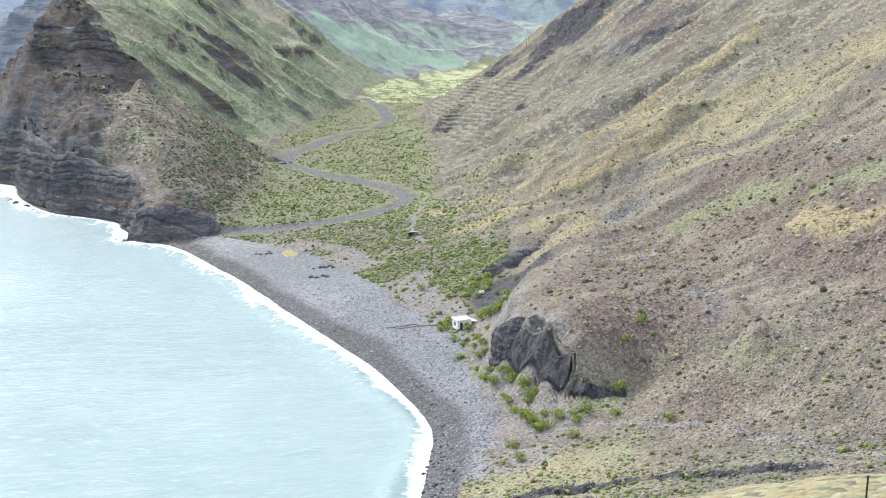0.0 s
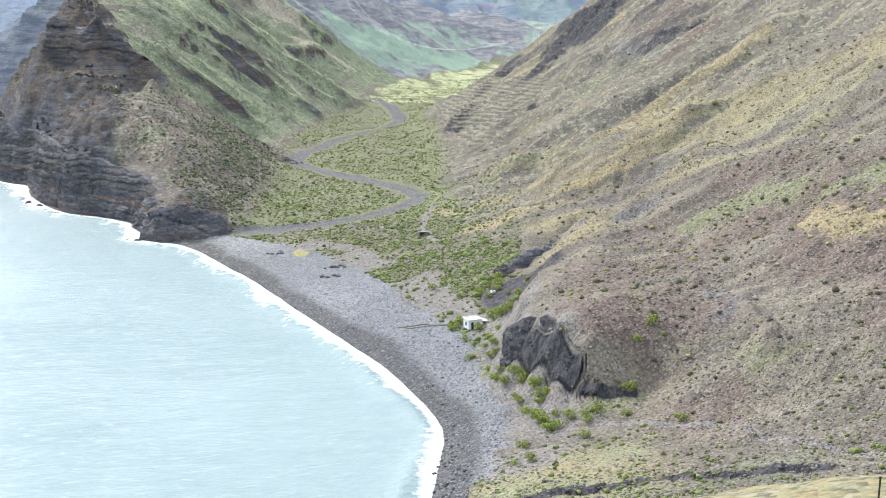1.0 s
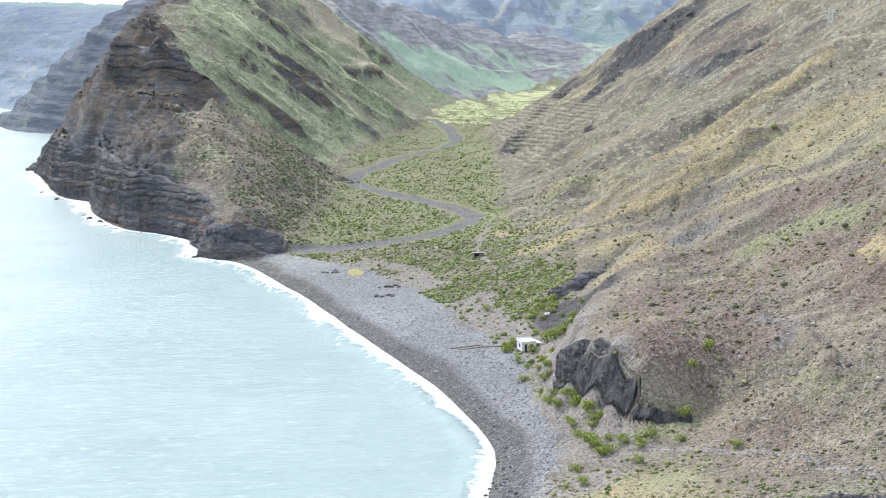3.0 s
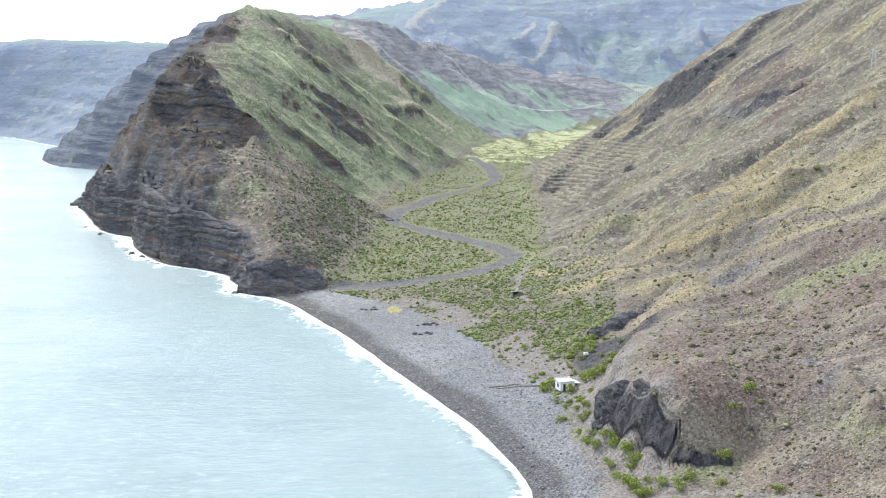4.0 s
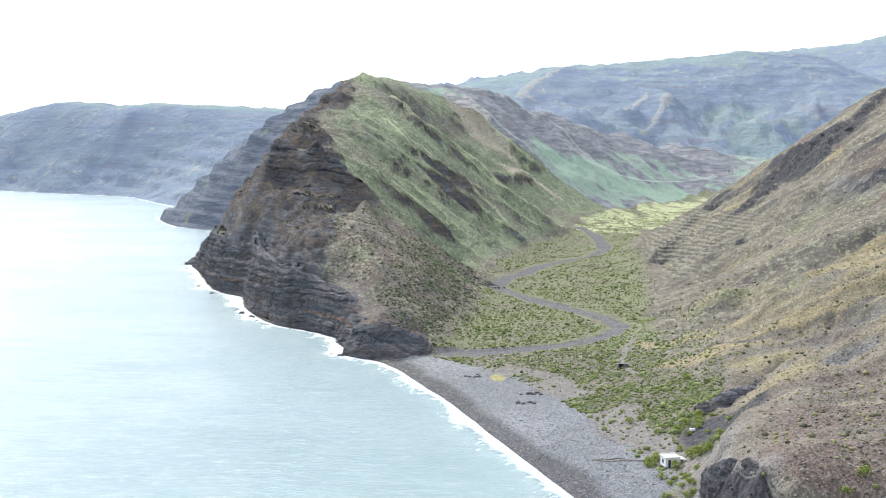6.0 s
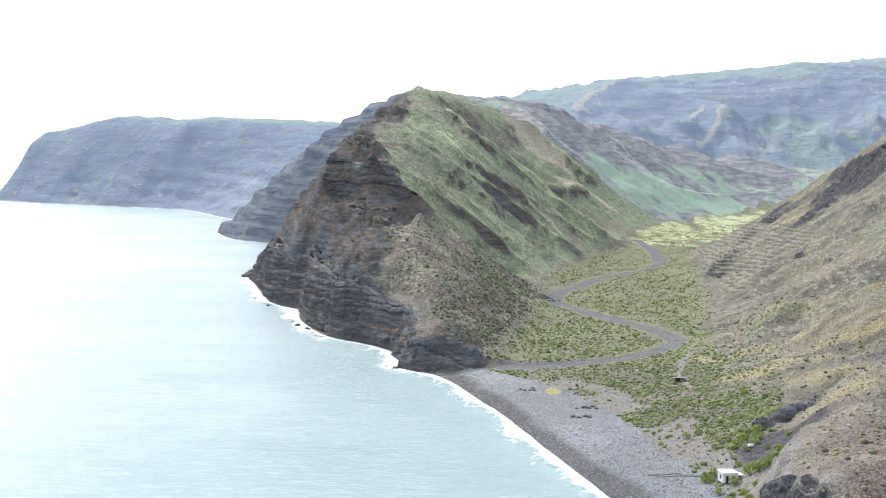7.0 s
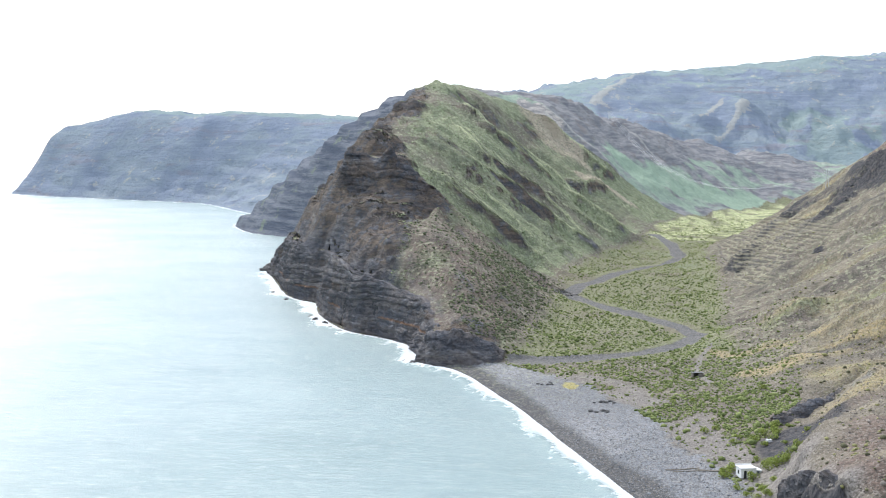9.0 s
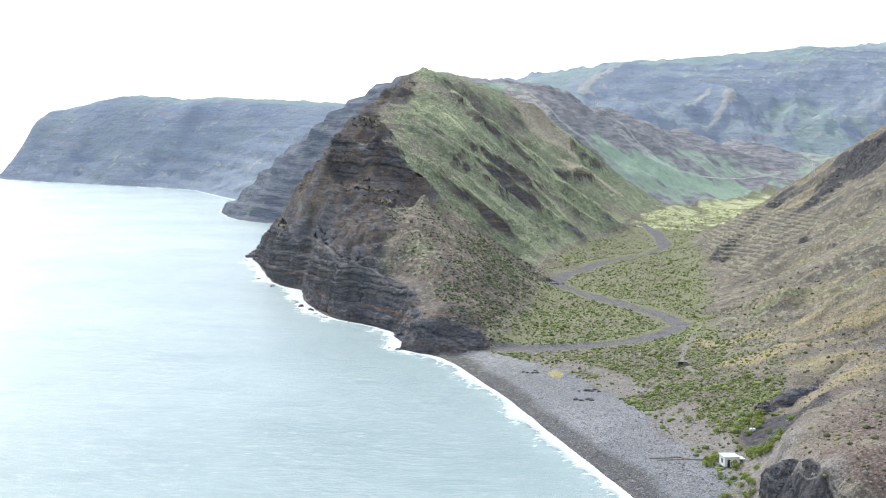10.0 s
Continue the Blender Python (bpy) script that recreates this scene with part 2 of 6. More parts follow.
CRAGS = {"crag a": ([(180, 967), (194, 965), (201, 959)], 16),
         "crag b": ([(194, 887), (208, 896), (219, 894)], 11),
         "crag c": ([(128, 826), (140, 877), (150, 896)], 11),
         "crag d": ([(227, 929), (241, 929), (250, 919), (263, 907)], 20),
         "crag e": ([(243, 705), (254, 710), (263, 706)], 14),
         "crag g": ([(232, 728), (237, 714)], 10),
         "crag i": ([(104, 284), (106, 278)], 5),
         "crag j": ([(108, 252), (107, 243), (107, 235)], 5),
         "crag k": ([(107, 265), (109, 264)], 4),
         "crag l": ([(171, 691), (178, 685)], 5),
         "crag n": ([(57.5, 290), (61.3, 278.5), (64.8, 267), (67.5, 257)], 2.5),
         "crag o": ([(68, 254), (72, 250.5), (79, 249.5)], 1.6),
         "crag p": ([(78, 391), (87, 402), (97, 402)], 4.5),
         "crag q": ([(36, 205), (52, 206), (75, 200), (95, 187)], 2.4),
         "crag r": ([(-57, 548), (-46, 543), (-34, 540), (-24, 538)], 4),
         "crag s": ([(-140, 820), (-112, 808), (-78, 792)], 12),
         "crag t": ([(20, 1580), (52, 1600)], 18),
         "crag u": ([(14, 765), (4, 772), (-14, 778)], 9),
         "crag v": ([(-30, 1205), (-8, 1190)], 9),
         "crag w": ([(40, 1150), (70, 1140)], 8),}
FEATURES = {
    "green rib edge": ("rib", 20, 7, [(-70, 1134), (-50, 1111), (-23, 1148), (5, 1144), (32, 1116), (64, 1102)]),
    "middle green rib": ("rib", 16, 6, [(-73, 1059), (-56, 1040), (-36, 1033), (-11, 1038), (15, 1034), (34, 1013)]),
    "upper green rib": ("rib", 12, 4, [(-90, 1076), (-66, 1030), (-44, 1003), (-22, 996)]),
    "spur side rib": ("rib", 12, 5, [(-87, 888), (-66, 898), (-44, 903), (-22, 896)]),
    "short green rib": ("rib", 10, 3.5, [(-50, 929), (-32, 925), (-13, 914)]),
    "rocky gully wall": ("rock", 7, -3, [(-24, 974), (-10, 978), (7, 990), (17, 982)]),
    "rocky shoulder": ("rock", 15, 2, [(-96, 987), (-81, 977), (-64, 966)]),
    # shadow below the peak, painted as a patch of dark rock
    "shaded rocks under the peak": ("rock", 17, 2, [(-136, 1086), (-122, 1099), (-106, 1101)]),
    "ledges on the south ridge": ("rock", 15, 2, [(-150, 1094), (-118, 1001), (-103, 1051)]),
    "terraced brown rib": ("pale", 24, 3, [(-11, 1432), (-7, 1408), (0, 1392), (12, 1388)]),
    "rock band on the brown rib": ("rock", 18, 3, [(-11, 1334), (19, 1366), (53, 1401), (81, 1424)]),
    "foot of the brown rib": ("rock", 22, 4, [(25, 1324), (57, 1327), (75, 1306)]),
    "pale foot of the brown rib": ("pale", 12, 3, [(38, 1335), (68, 1358), (90, 1349)]),
    "lit edge of the brown rib": ("rib", 16, 6, [(-8, 1452), (19, 1452), (47, 1439), (71, 1434)]),
    "dark knob on the north ridge": ("rock", 18, 2, [(1, 1538), (20, 1566), (35, 1558)]),
    "rib under the pylon": ("rib", 18, 6, [(97, 1655), (123, 1633), (151, 1599)]),
    "dark band of the north ridge": ("rock", 45, 3, [(76, 1632), (148, 1744), (240, 1883), (320, 1887), (405, 1953)]),
    "green foot of the north ridge": ("lush", 34, 0, [(106, 1486), (152, 1526), (221, 1603), (297, 1696)]),
    "west spur of the far range": ("rib", 66, 14, [(230, 3071), (181, 3015), (134, 2925), (97, 2838)]),
    "brown spur of the far range": ("rib", 60, 14, [(405, 2884), (372, 2832), (353, 2786)]),
    "second brown spur of the far range": ("rib", 55, 13, [(449, 2837), (423, 2776), (377, 2714)]),
    "low spur of the far range": ("rib", 55, 9, [(416, 2680), (448, 2642), (481, 2616)]),
    "grassy top of the far range": ("lush", 70, 0, [(470, 3157), (558, 3159), (639, 3127), (698, 3135)]),
    "green gully of the far range": ("lush", 90, -8, [(611, 2782), (634, 2711), (639, 2619)]),
    "crest crag low": ("rock", 11, 2, [(173, 938), (194, 983), (202, 986)]),
    "crag under the crest": ("rock", 9, 2, [(195, 879), (207, 888), (218, 894)]),
    "broad crag": ("rock", 15, 2, [(223, 921), (238, 913), (247, 886)]),
    "crest crag": ("rock", 12, 2, [(257, 929), (268, 922), (280, 914)]),
    "high crest crag": ("rock", 16, 2, [(279, 902), (294, 914), (310, 921)]),
    "high side crag": ("rock", 12, 1.5, [(269, 834), (282, 821)]),
    "side crag": ("rock", 10, 1.5, [(239, 713), (255, 737)]),
    "foot crag": ("rock", 8, 2, [(130, 858), (146, 888), (158, 898)]),
    "green ridge edge": ("rib", 13, 7, [(-80, 1129), (-46, 1098), (-10, 1111), (28, 1110), (59, 1104), (82, 1119)]),
    "second pale rib": ("rib", 9, 4, [(-75, 886), (-49, 894), (-24, 894), (-2, 886), (17, 856)]),
    "third pale rib": ("rib", 9, 4, [(-68, 972), (-37, 993), (2, 1007), (36, 1007)]),
    "fourth pale rib": ("rib", 9, 4, [(-47, 1012), (-13, 1034), (27, 1076), (58, 1078)]),
    "terraced rib edge": ("rib", 13, 6, [(-4, 1432), (17, 1423), (41, 1411), (67, 1403)]),
    "curved ledge": ("rib", 12, 5, [(29, 1302), (58, 1336), (71, 1329), (86, 1314)]),
    "brown slope under the shoulder": ("rock", 22, 1, [(-86, 960), (-67, 955), (-53, 954)]),
    "brown hollow": ("rock", 16, 1, [(-40, 958), (-21, 954), (7, 959)]),
    "brown broken bank": ("rock", 16, 2, [(23, 1311), (51, 1305), (74, 1274)]),
    "crest rocks low": ("rock", 7, 3, [(164, 931), (174, 943), (186, 963)]),
    "crest rocks": ("rock", 8, 3, [(192, 877), (202, 884), (212, 888)]),
    "crest rocks high": ("rock", 9, 3, [(237, 960), (244, 926), (254, 898)]),
    "dark bluff over the terraces": ("rock", 7, 3, [(122, 816), (132, 849), (144, 862)]),
    "dark bank": ("rock", 5, 1.5, [(134, 799), (159, 808), (162, 731)]),
    "broken red ground": ("red", 16, 1.5, [(257, 956), (260, 860), (269, 799), (249, 687)]),
    "red bank": ("red", 9, 1.5, [(213, 689), (238, 676), (259, 680)]),
    "blue-grey scree": ("grey", 10, 0, [(227, 766), (234, 747), (229, 693)]),
    "upper dark gully": ("gully", 3.5, -1.75, [(178, 575), (201, 575), (222, 573), (235, 571)]),
    "grass by the hut": ("olive", 6, 0, [(57, 296), (57, 310), (59, 322), (62, 334)]),
    "stony brow of the knob": ("red", 8, 0, [(66, 282), (72, 268), (80, 261), (90, 259)]),
    # light on the spur's ledges, painted as an olive strip
    "sunlit ledges of the seaward spur": ("olive", 15, 1, [(-180, 878), (-163, 850), (-150, 832), (-146, 822)]),
    "bright ochre strip": ("ochre", 7, 0.4, [(127, 474), (140, 478), (153, 481), (168, 485)]),
    "long ochre strip": ("ochre", 8, 0.4, [(83, 486), (102, 480), (120, 478), (139, 473), (160, 473)]),
    "upper ochre strip": ("ochre", 9, 0.4, [(164, 560), (187, 569), (207, 569), (228, 565), (244, 568)]),
    "bushy ochre strip": ("shrubby", 9, 0.8, [(138, 390), (175, 438), (209, 463), (228, 456), (249, 461)]),
    "low ochre strip": ("ochre", 5, 0.2, [(74, 556), (85, 525), (102, 545), (114, 501)]),
    "right ochre patch": ("ochre", 7, 0.2, [(138, 286), (140, 270), (146, 262)]),
    "crest grass": ("ochre", 7, 0.2, [(242, 892), (255, 876), (264, 861)]),
    "green strip": ("olive", 7, 0.2, [(106, 565), (129, 568), (149, 558), (163, 556)]),
    "lower green strip": ("olive", 5, 0.2, [(122, 338), (137, 335), (146, 321), (151, 307)]),
    "olive hollow": ("olive", 16, -0.8, [(196, 708), (212, 715), (222, 690)]),
    "green under the knob": ("olive", 4, 0, [(66, 249), (73, 249), (81, 250)]),
    "green right slope": ("olive", 9, 0, [(149, 310), (158, 301), (161, 289)]),
    "low green patches": ("olive", 6, 0, [(90, 251), (101, 251), (103, 235), (112, 230)]),
    "grey scree strip": ("grey", 4, -0.5, [(91, 399), (104, 389), (134, 451), (152, 454)]),
    "grey scree patch": ("grey", 6, -0.3, [(116, 382), (123, 382), (129, 380)]),
    "grey stony field": ("grey", 6, 0, [(105, 271), (108, 262), (100, 254)]),
    "dark gully": ("gully", 2.8, -1.54, [(203, 568), (216, 562), (230, 555)]),
    "long gully": ("gully", 2.8, -1.4, [(97, 495), (111, 481), (127, 467), (139, 466)]),
    "low gully": ("gully", 2.5, -1.05, [(91, 636), (107, 637), (107, 573)]),
    "upper gully": ("gully", 2.8, -1.4, [(148, 563), (170, 570), (191, 574), (203, 575)]),
    "broken gully": ("gully", 2.8, -1.12, [(142, 462), (166, 470), (191, 478), (208, 477)]),
    "red rocks": ("red", 7, 1.2, [(169, 478), (178, 478), (185, 481)]),
    "red crag": ("red", 4, 1.2, [(107, 294), (105, 280), (104, 272)]),
    "red crag right": ("red", 4, 1.2, [(110, 261), (107, 247), (107, 238)]),
    "red earth high": ("red", 16, 0.8, [(238, 751), (257, 763), (274, 748)]),
    "red earth right": ("red", 13, 0.4, [(148, 360), (158, 347), (166, 338)]),
    "red ledges": ("red", 6, 1, [(226, 443), (208, 387), (211, 379)]),
    "dark knob earth": ("red", 6, 0, [(79, 268), (88, 272), (99, 283)]),
}


def lie(x, y, z, coast):
    """From the stretched surface to the land: which country a place belongs to, and its height with gullies, ledges and roughness."""
    inland, along = coast
    r = np.hypot(x, y)
    ex, wx = np.interp(y, *zip(*EAST_X)), np.interp(y, *zip(*WEST_X))
    m = {}
    cliffy = smooth(0, 15, along - BEACH_LEN + 8)
    m["east"] = smooth(0, 22, x - ex) * smooth(1150, 1050, y) * smooth(150, 235, y - 0.1 * x)
    m["west"] = smooth(0, 14, wx - x) * smooth(528, 548, y) * smooth(0, 4, inland)
    m["near"] = smooth(250, 215, y) * (1 - m["east"])
    m["far"] = smooth(1450, 1800, r)
    m["head"] = smooth(-0.12, -0.16, x / np.maximum(y, 1)) * smooth(1900, 2000, y)
    m["floor"] = smooth(12, -6, x - ex) * smooth(10, -4, wx - x) * smooth(528, 545, y) * smooth(2600, 1800, r) * smooth(46, 32, z)
    # the smooth brown flank of the headland, and the sea cliff before it
    m["facet"] = m["west"] * smooth(815, 790, y) * smooth(-9, 9, x + 5 * fbm(x, y, 40, 3, 203) - np.interp(y, [545, 600, 640, 680, 740, 800], [-60, -64, -84, -80, -74, -64]))
    high = cliff_height(along)
    back = smooth(9, 26, inland)
    z = np.where((high > 1) & (inland > 0) & (inland < 26) & (y > 540), high * smooth(3, 9.5, inland) * (1 - back) + np.maximum(z, high) * back, z)
    # gullies run down the slopes, roughness at several sizes
    scale = (1 - 0.6 * m["facet"]) * (1 + 0.8 * smooth(2000, 3000, r)) * (1 - 0.55 * m["west"] * smooth(700, 800, y))
    at = (y > 700) & (y < 900) & (x < 80) & (x > -210)
    firm = np.ones_like(x)
    firm[at] = smooth(4, 40, near_line(x[at], y[at], [p[:2] for p in LAND["spur crest"]])[0])
    scale = scale * firm
    hill = np.clip(m["east"] + m["west"] + m["far"], 0, 1) * smooth(0, 25, inland)
    calm = smooth(25, 70, np.hypot(x - 72, y - 270))
    z = z + hill * scale * ((0.4 + 2.6 * calm) * fbm(x, y, 60, 3, 5) + (0.5 + 0.6 * calm) * smooth(2300, 1500, r) * ridged(x, y, 22, 3, 11))
    z = z + m["east"] * calm * smooth(8, 45, z) * 0.45 * ridged(0.16 * x, y + 0.12 * x + 14 * fbm(x, y, 150, 2, 3), 13, 2, 23)
    z = z + m["east"] * calm * smooth(8, 45, z) * 3.0 * ridged(0.2 * x, y + 0.12 * x + 14 * fbm(x, y, 150, 2, 3), 38, 3, 21)
    massif = ridged(x, y, 420, 5, 31)
    top = np.zeros_like(x)
    at = r > 1700
    top[at] = np.minimum(near_line(x[at], y[at], [p[:2] for p in LAND["far range"]])[0], near_line(x[at], y[at], [p[:2] for p in LAND["farthest range"]])[0])
    top[at] = np.minimum(top[at], near_line(x[at], y[at], [p[:2] for p in LAND["far headland top"]])[0])
    spurs = ridged(x + 0.25 * y + 60 * fbm(x, y, 300, 2, 35), 0.22 * y, 190, 4, 37)
    z = z + m["far"] * ((30 - 26 * m["head"]) * massif + (26 - 22 * m["head"]) * spurs) * smooth(40, 130, z) * smooth(1700, 2400, r) * smooth(110, 420, top)
    z = z + hill * smooth(700, 350, r) * (0.5 * fbm(x, y, 5.5, 2, 46) + 0.22 * grad_noise(x / 2.1, y / 2.1, 48))
    z = z + (0.35 * fbm(x, y, 9, 3, 41) + 0.8 * m["near"] * fbm(x, y, 30, 3, 43)) * smooth(1, 14, inland)
    ribs = ridged(0.2 * x, y + 0.35 * x + 10 * fbm(x, y, 120, 2, 7), 46, 3, 27)
    folds = ridged(x, y, 120, 4, 33)
    beyond = smooth(1380, 1500, r) * smooth(2500, 2300, r) * smooth(25, 60, z)
    green_side = m["west"] * smooth(800, 900, y) * smooth(1500, 1300, r)
    z = z + green_side * smooth(15, 50, z) * 3.0 * ribs + beyond * 7.0 * folds
    # mask of the crests that are coloured as if the sun caught them
    m["crest_light"] = np.clip(0.5 + 0.55 * (0.6 * green_side * ribs + 0.7 * beyond * folds + 0.3 * smooth(2000, 2450, r) * (1 - m["head"]) * spurs), 0, 1)
    # ribs with a sunlit crest painted on, gullies, rock bands and grassy strips that have a name
    for key in ("band", "pale", "lush", "ochre", "olive", "grey", "red", "gully", "shrubby"):
        m[key] = np.zeros_like(x)
    wander = fbm(x, y, 70, 4, 101)
    for kind, wide, high, line in FEATURES.values():
        (lx, ly), (hx, hy) = np.min(line, axis=0) - 2 * wide, np.max(line, axis=0) + 2 * wide
        at = (x > lx) & (x < hx) & (y > ly) & (y < hy)
        d2, w2 = near_line(x[at], y[at], line)[0], wander[at]
        if kind == "rib":
            z[at] = z[at] + high * np.clip(1 - (d2 + 0.25 * wide * w2) / wide, 0, 1) ** 1.3
            m["crest_light"][at] = np.maximum(m["crest_light"][at], smooth(0.34, 0.12, d2 / wide + 0.16 * w2))
        else:
            f = smooth(1.5, 0.1, d2 / wide + 0.8 * w2)
            key = "band" if kind == "rock" else kind
            m[key][at] = np.maximum(m[key][at], f)
            z[at] = z[at] + f * high
    crag = np.zeros_like(x)
    for line, wide in CRAGS.values():
        (lx, ly), (hx, hy) = np.min(line, axis=0) - 1.2 * wide, np.max(line, axis=0) + 1.2 * wide
        at = (x > lx) & (x < hx) & (y > ly) & (y < hy)
        d2 = near_line(x[at], y[at], line)[0]
        crag[at] = np.maximum(crag[at], smooth(wide, wide * 0.4, d2 + 0.3 * wide * fbm(x[at], y[at], 12, 2, 45)))
    far_off = smooth(400, 900, r)
    z = z + crag * (0.25 + 0.75 * firm) * ((0.9 + 1.6 * far_off) * ridged(x, y, 9, 3, 47) + 0.5 * ridged(x, y, 3.2, 2, 49) + far_off * 3.5 * ridged(x, y, 24, 2, 50)) * smooth(0.5, 3, z)
    m["crag"] = crag
    m["bed"] = np.full_like(x, 1e3)
    at = (y > 480) & (y < 1600) & (x > -60) & (x < 200)
    m["bed"][at] = near_line(x[at], y[at], [p[:2] for p in LAND["stream bed"]])[0]
    z = z - 0.9 * smooth(7.5, 4.5, m["bed"])
    z = np.where(r < 12, np.minimum(z, 93.4), z)
    # lava flows: broken ledges on the sea cliffs and crags
    step = 9.0 + 3.0 * fbm(x, y, 300, 1, 53) + 14 * m["far"] + 9 * smooth(1150, 1350, r)
    tilt = z + 0.10 * x + 6 * fbm(x, y, 110, 4, 51)
    q = tilt / step
    stair = (np.floor(q) + smooth(0.55, 0.95, q - np.floor(q))) * step - tilt
    cut = np.clip(0.5 + 1.3 * fbm(x, y, 45, 4, 57), 0, 1)
    face = m["west"] * smooth(1500, 1250, r) * smooth(120, 70, inland) * cliffy * smooth(-42, -80, x - 0.05 * (y - 600)) * (1 - 0.9 * m["facet"]) * smooth(6, 16, inland)
    z = z + np.clip(face * (0.3 + 0.55 * cut) + 0.55 * smooth(1200, 1350, r) * smooth(2000, 1850, r) * m["west"] * smooth(-0.095, -0.12, x / np.maximum(y, 1)), 0, 1) * stair * firm
    z = z + 0.55 * m["head"] * cut * stair * smooth(10, 120, top)
    blocky = np.round(2.2 * fbm(x, y, 34, 4, 65)) * 2.4 + np.round(2.0 * fbm(x, y, 14, 3, 66)) * 1.1
    z = z + face * firm * (0.7 * blocky + 0.9 * ridged(x, y, 18, 3, 68))
    z = z + np.clip(m["band"] * m["west"], 0, 1) * firm * (0.4 * blocky + 0.8 * ridged(x, y, 14, 3, 68))
    z = z + m["west"] * cliffy * smooth(90, 30, inland) * smooth(1, 8, inland) * (1 - 0.8 * m["facet"]) * smooth(8, 20, inland) * 1.2 * ridged(x, y, 30, 3, 59)
    m["face"] = face
    # the beach and what lies under the water
    z = np.where(inland > 0, np.maximum(z, 0.05 + 0.12 * np.minimum(inland, 22)), -np.minimum(0.2 * -inland, 14.0))
    width = np.interp(y, [205, 215, 235, 264, 297, 334, 380, 417, 450, 481, 520, 540], [5, 7, 10, 16, 22, 27, 32, 36, 36, 34, 26, 16])
    m["beach"] = (1 - cliffy) * smooth(-1, 0.5, inland) * smooth(203, 208, y)
    m["width"] = width
    m["inland"], m["cliffy"] = inland, cliffy
    return z, m


def ground_sheet():
    """Columns by bearing, fine across the view; rows by range, closer together where the country is near."""
    view = np.radians(np.arange(-29.0, 33.01, 0.092))
    rest = np.radians(np.arange(36.0, 329.0, 3.5))
    az = np.concatenate([view, rest])
    rr = [0.0, 0.3]
    while rr[-1] < 4900:
        v = rr[-1]
        rr.append(v + max(0.35, v * (0.02 if v < 180 else 0.0030 if v < 1150 else 0.0042 if v < 2400 else 0.0042 if v < 3400 else 0.01)))
    rr = np.array(rr)
    ca, cr = np.append(az[::2], az[-1]), np.append(rr[::3], rr[-1])
    gx, gy = np.outer(cr, np.sin(ca)), np.outer(cr, np.cos(ca))
    gz = BASE(gx, gy)
    def fill(g):
        mid = np.array([np.interp(az, ca, row) for row in g])
        return np.array([np.interp(rr, cr, col) for col in mid.T]).T
    d, side, along = near_line(gx, gy, COAST)
    z = fill(gz)
    x, y = np.outer(rr, np.sin(az)), np.outer(rr, np.cos(az))
    m_coast = (fill(d * side), fill(along))
    z, m = lie(x, y, z, m_coast)
    m["along"] = m_coast[1]
    return az, rr, x, y, z, m


AZ, RR, GX, GY, GZ, GM = ground_sheet()


def ground_at(px, py):
    """Heights of the sheet at places."""
    px, py = np.asarray(px, float), np.asarray(py, float)
    a, r = np.arctan2(px, py), np.hypot(px, py)
    a = np.where(a < AZ[0], a + 2 * math.pi, a)
    i = np.clip(np.searchsorted(AZ, a) - 1, 0, len(AZ) - 2)
    j = np.clip(np.searchsorted(RR, r) - 1, 0, len(RR) - 2)
    u, v = np.clip((a - AZ[i]) / (AZ[i + 1] - AZ[i]), 0, 1), np.clip((r - RR[j]) / (RR[j + 1] - RR[j]), 0, 1)
    return (GZ[j, i] * (1 - u) + GZ[j, i + 1] * u) * (1 - v) + (GZ[j + 1, i] * (1 - u) + GZ[j + 1, i + 1] * u) * v


def mask_at(name, px, py):
    a, r = np.arctan2(px, py), np.hypot(px, py)
    i, j = np.clip(np.searchsorted(AZ, a), 0, len(AZ) - 1), np.clip(np.searchsorted(RR, r), 0, len(RR) - 1)
    return GM[name][j, i]


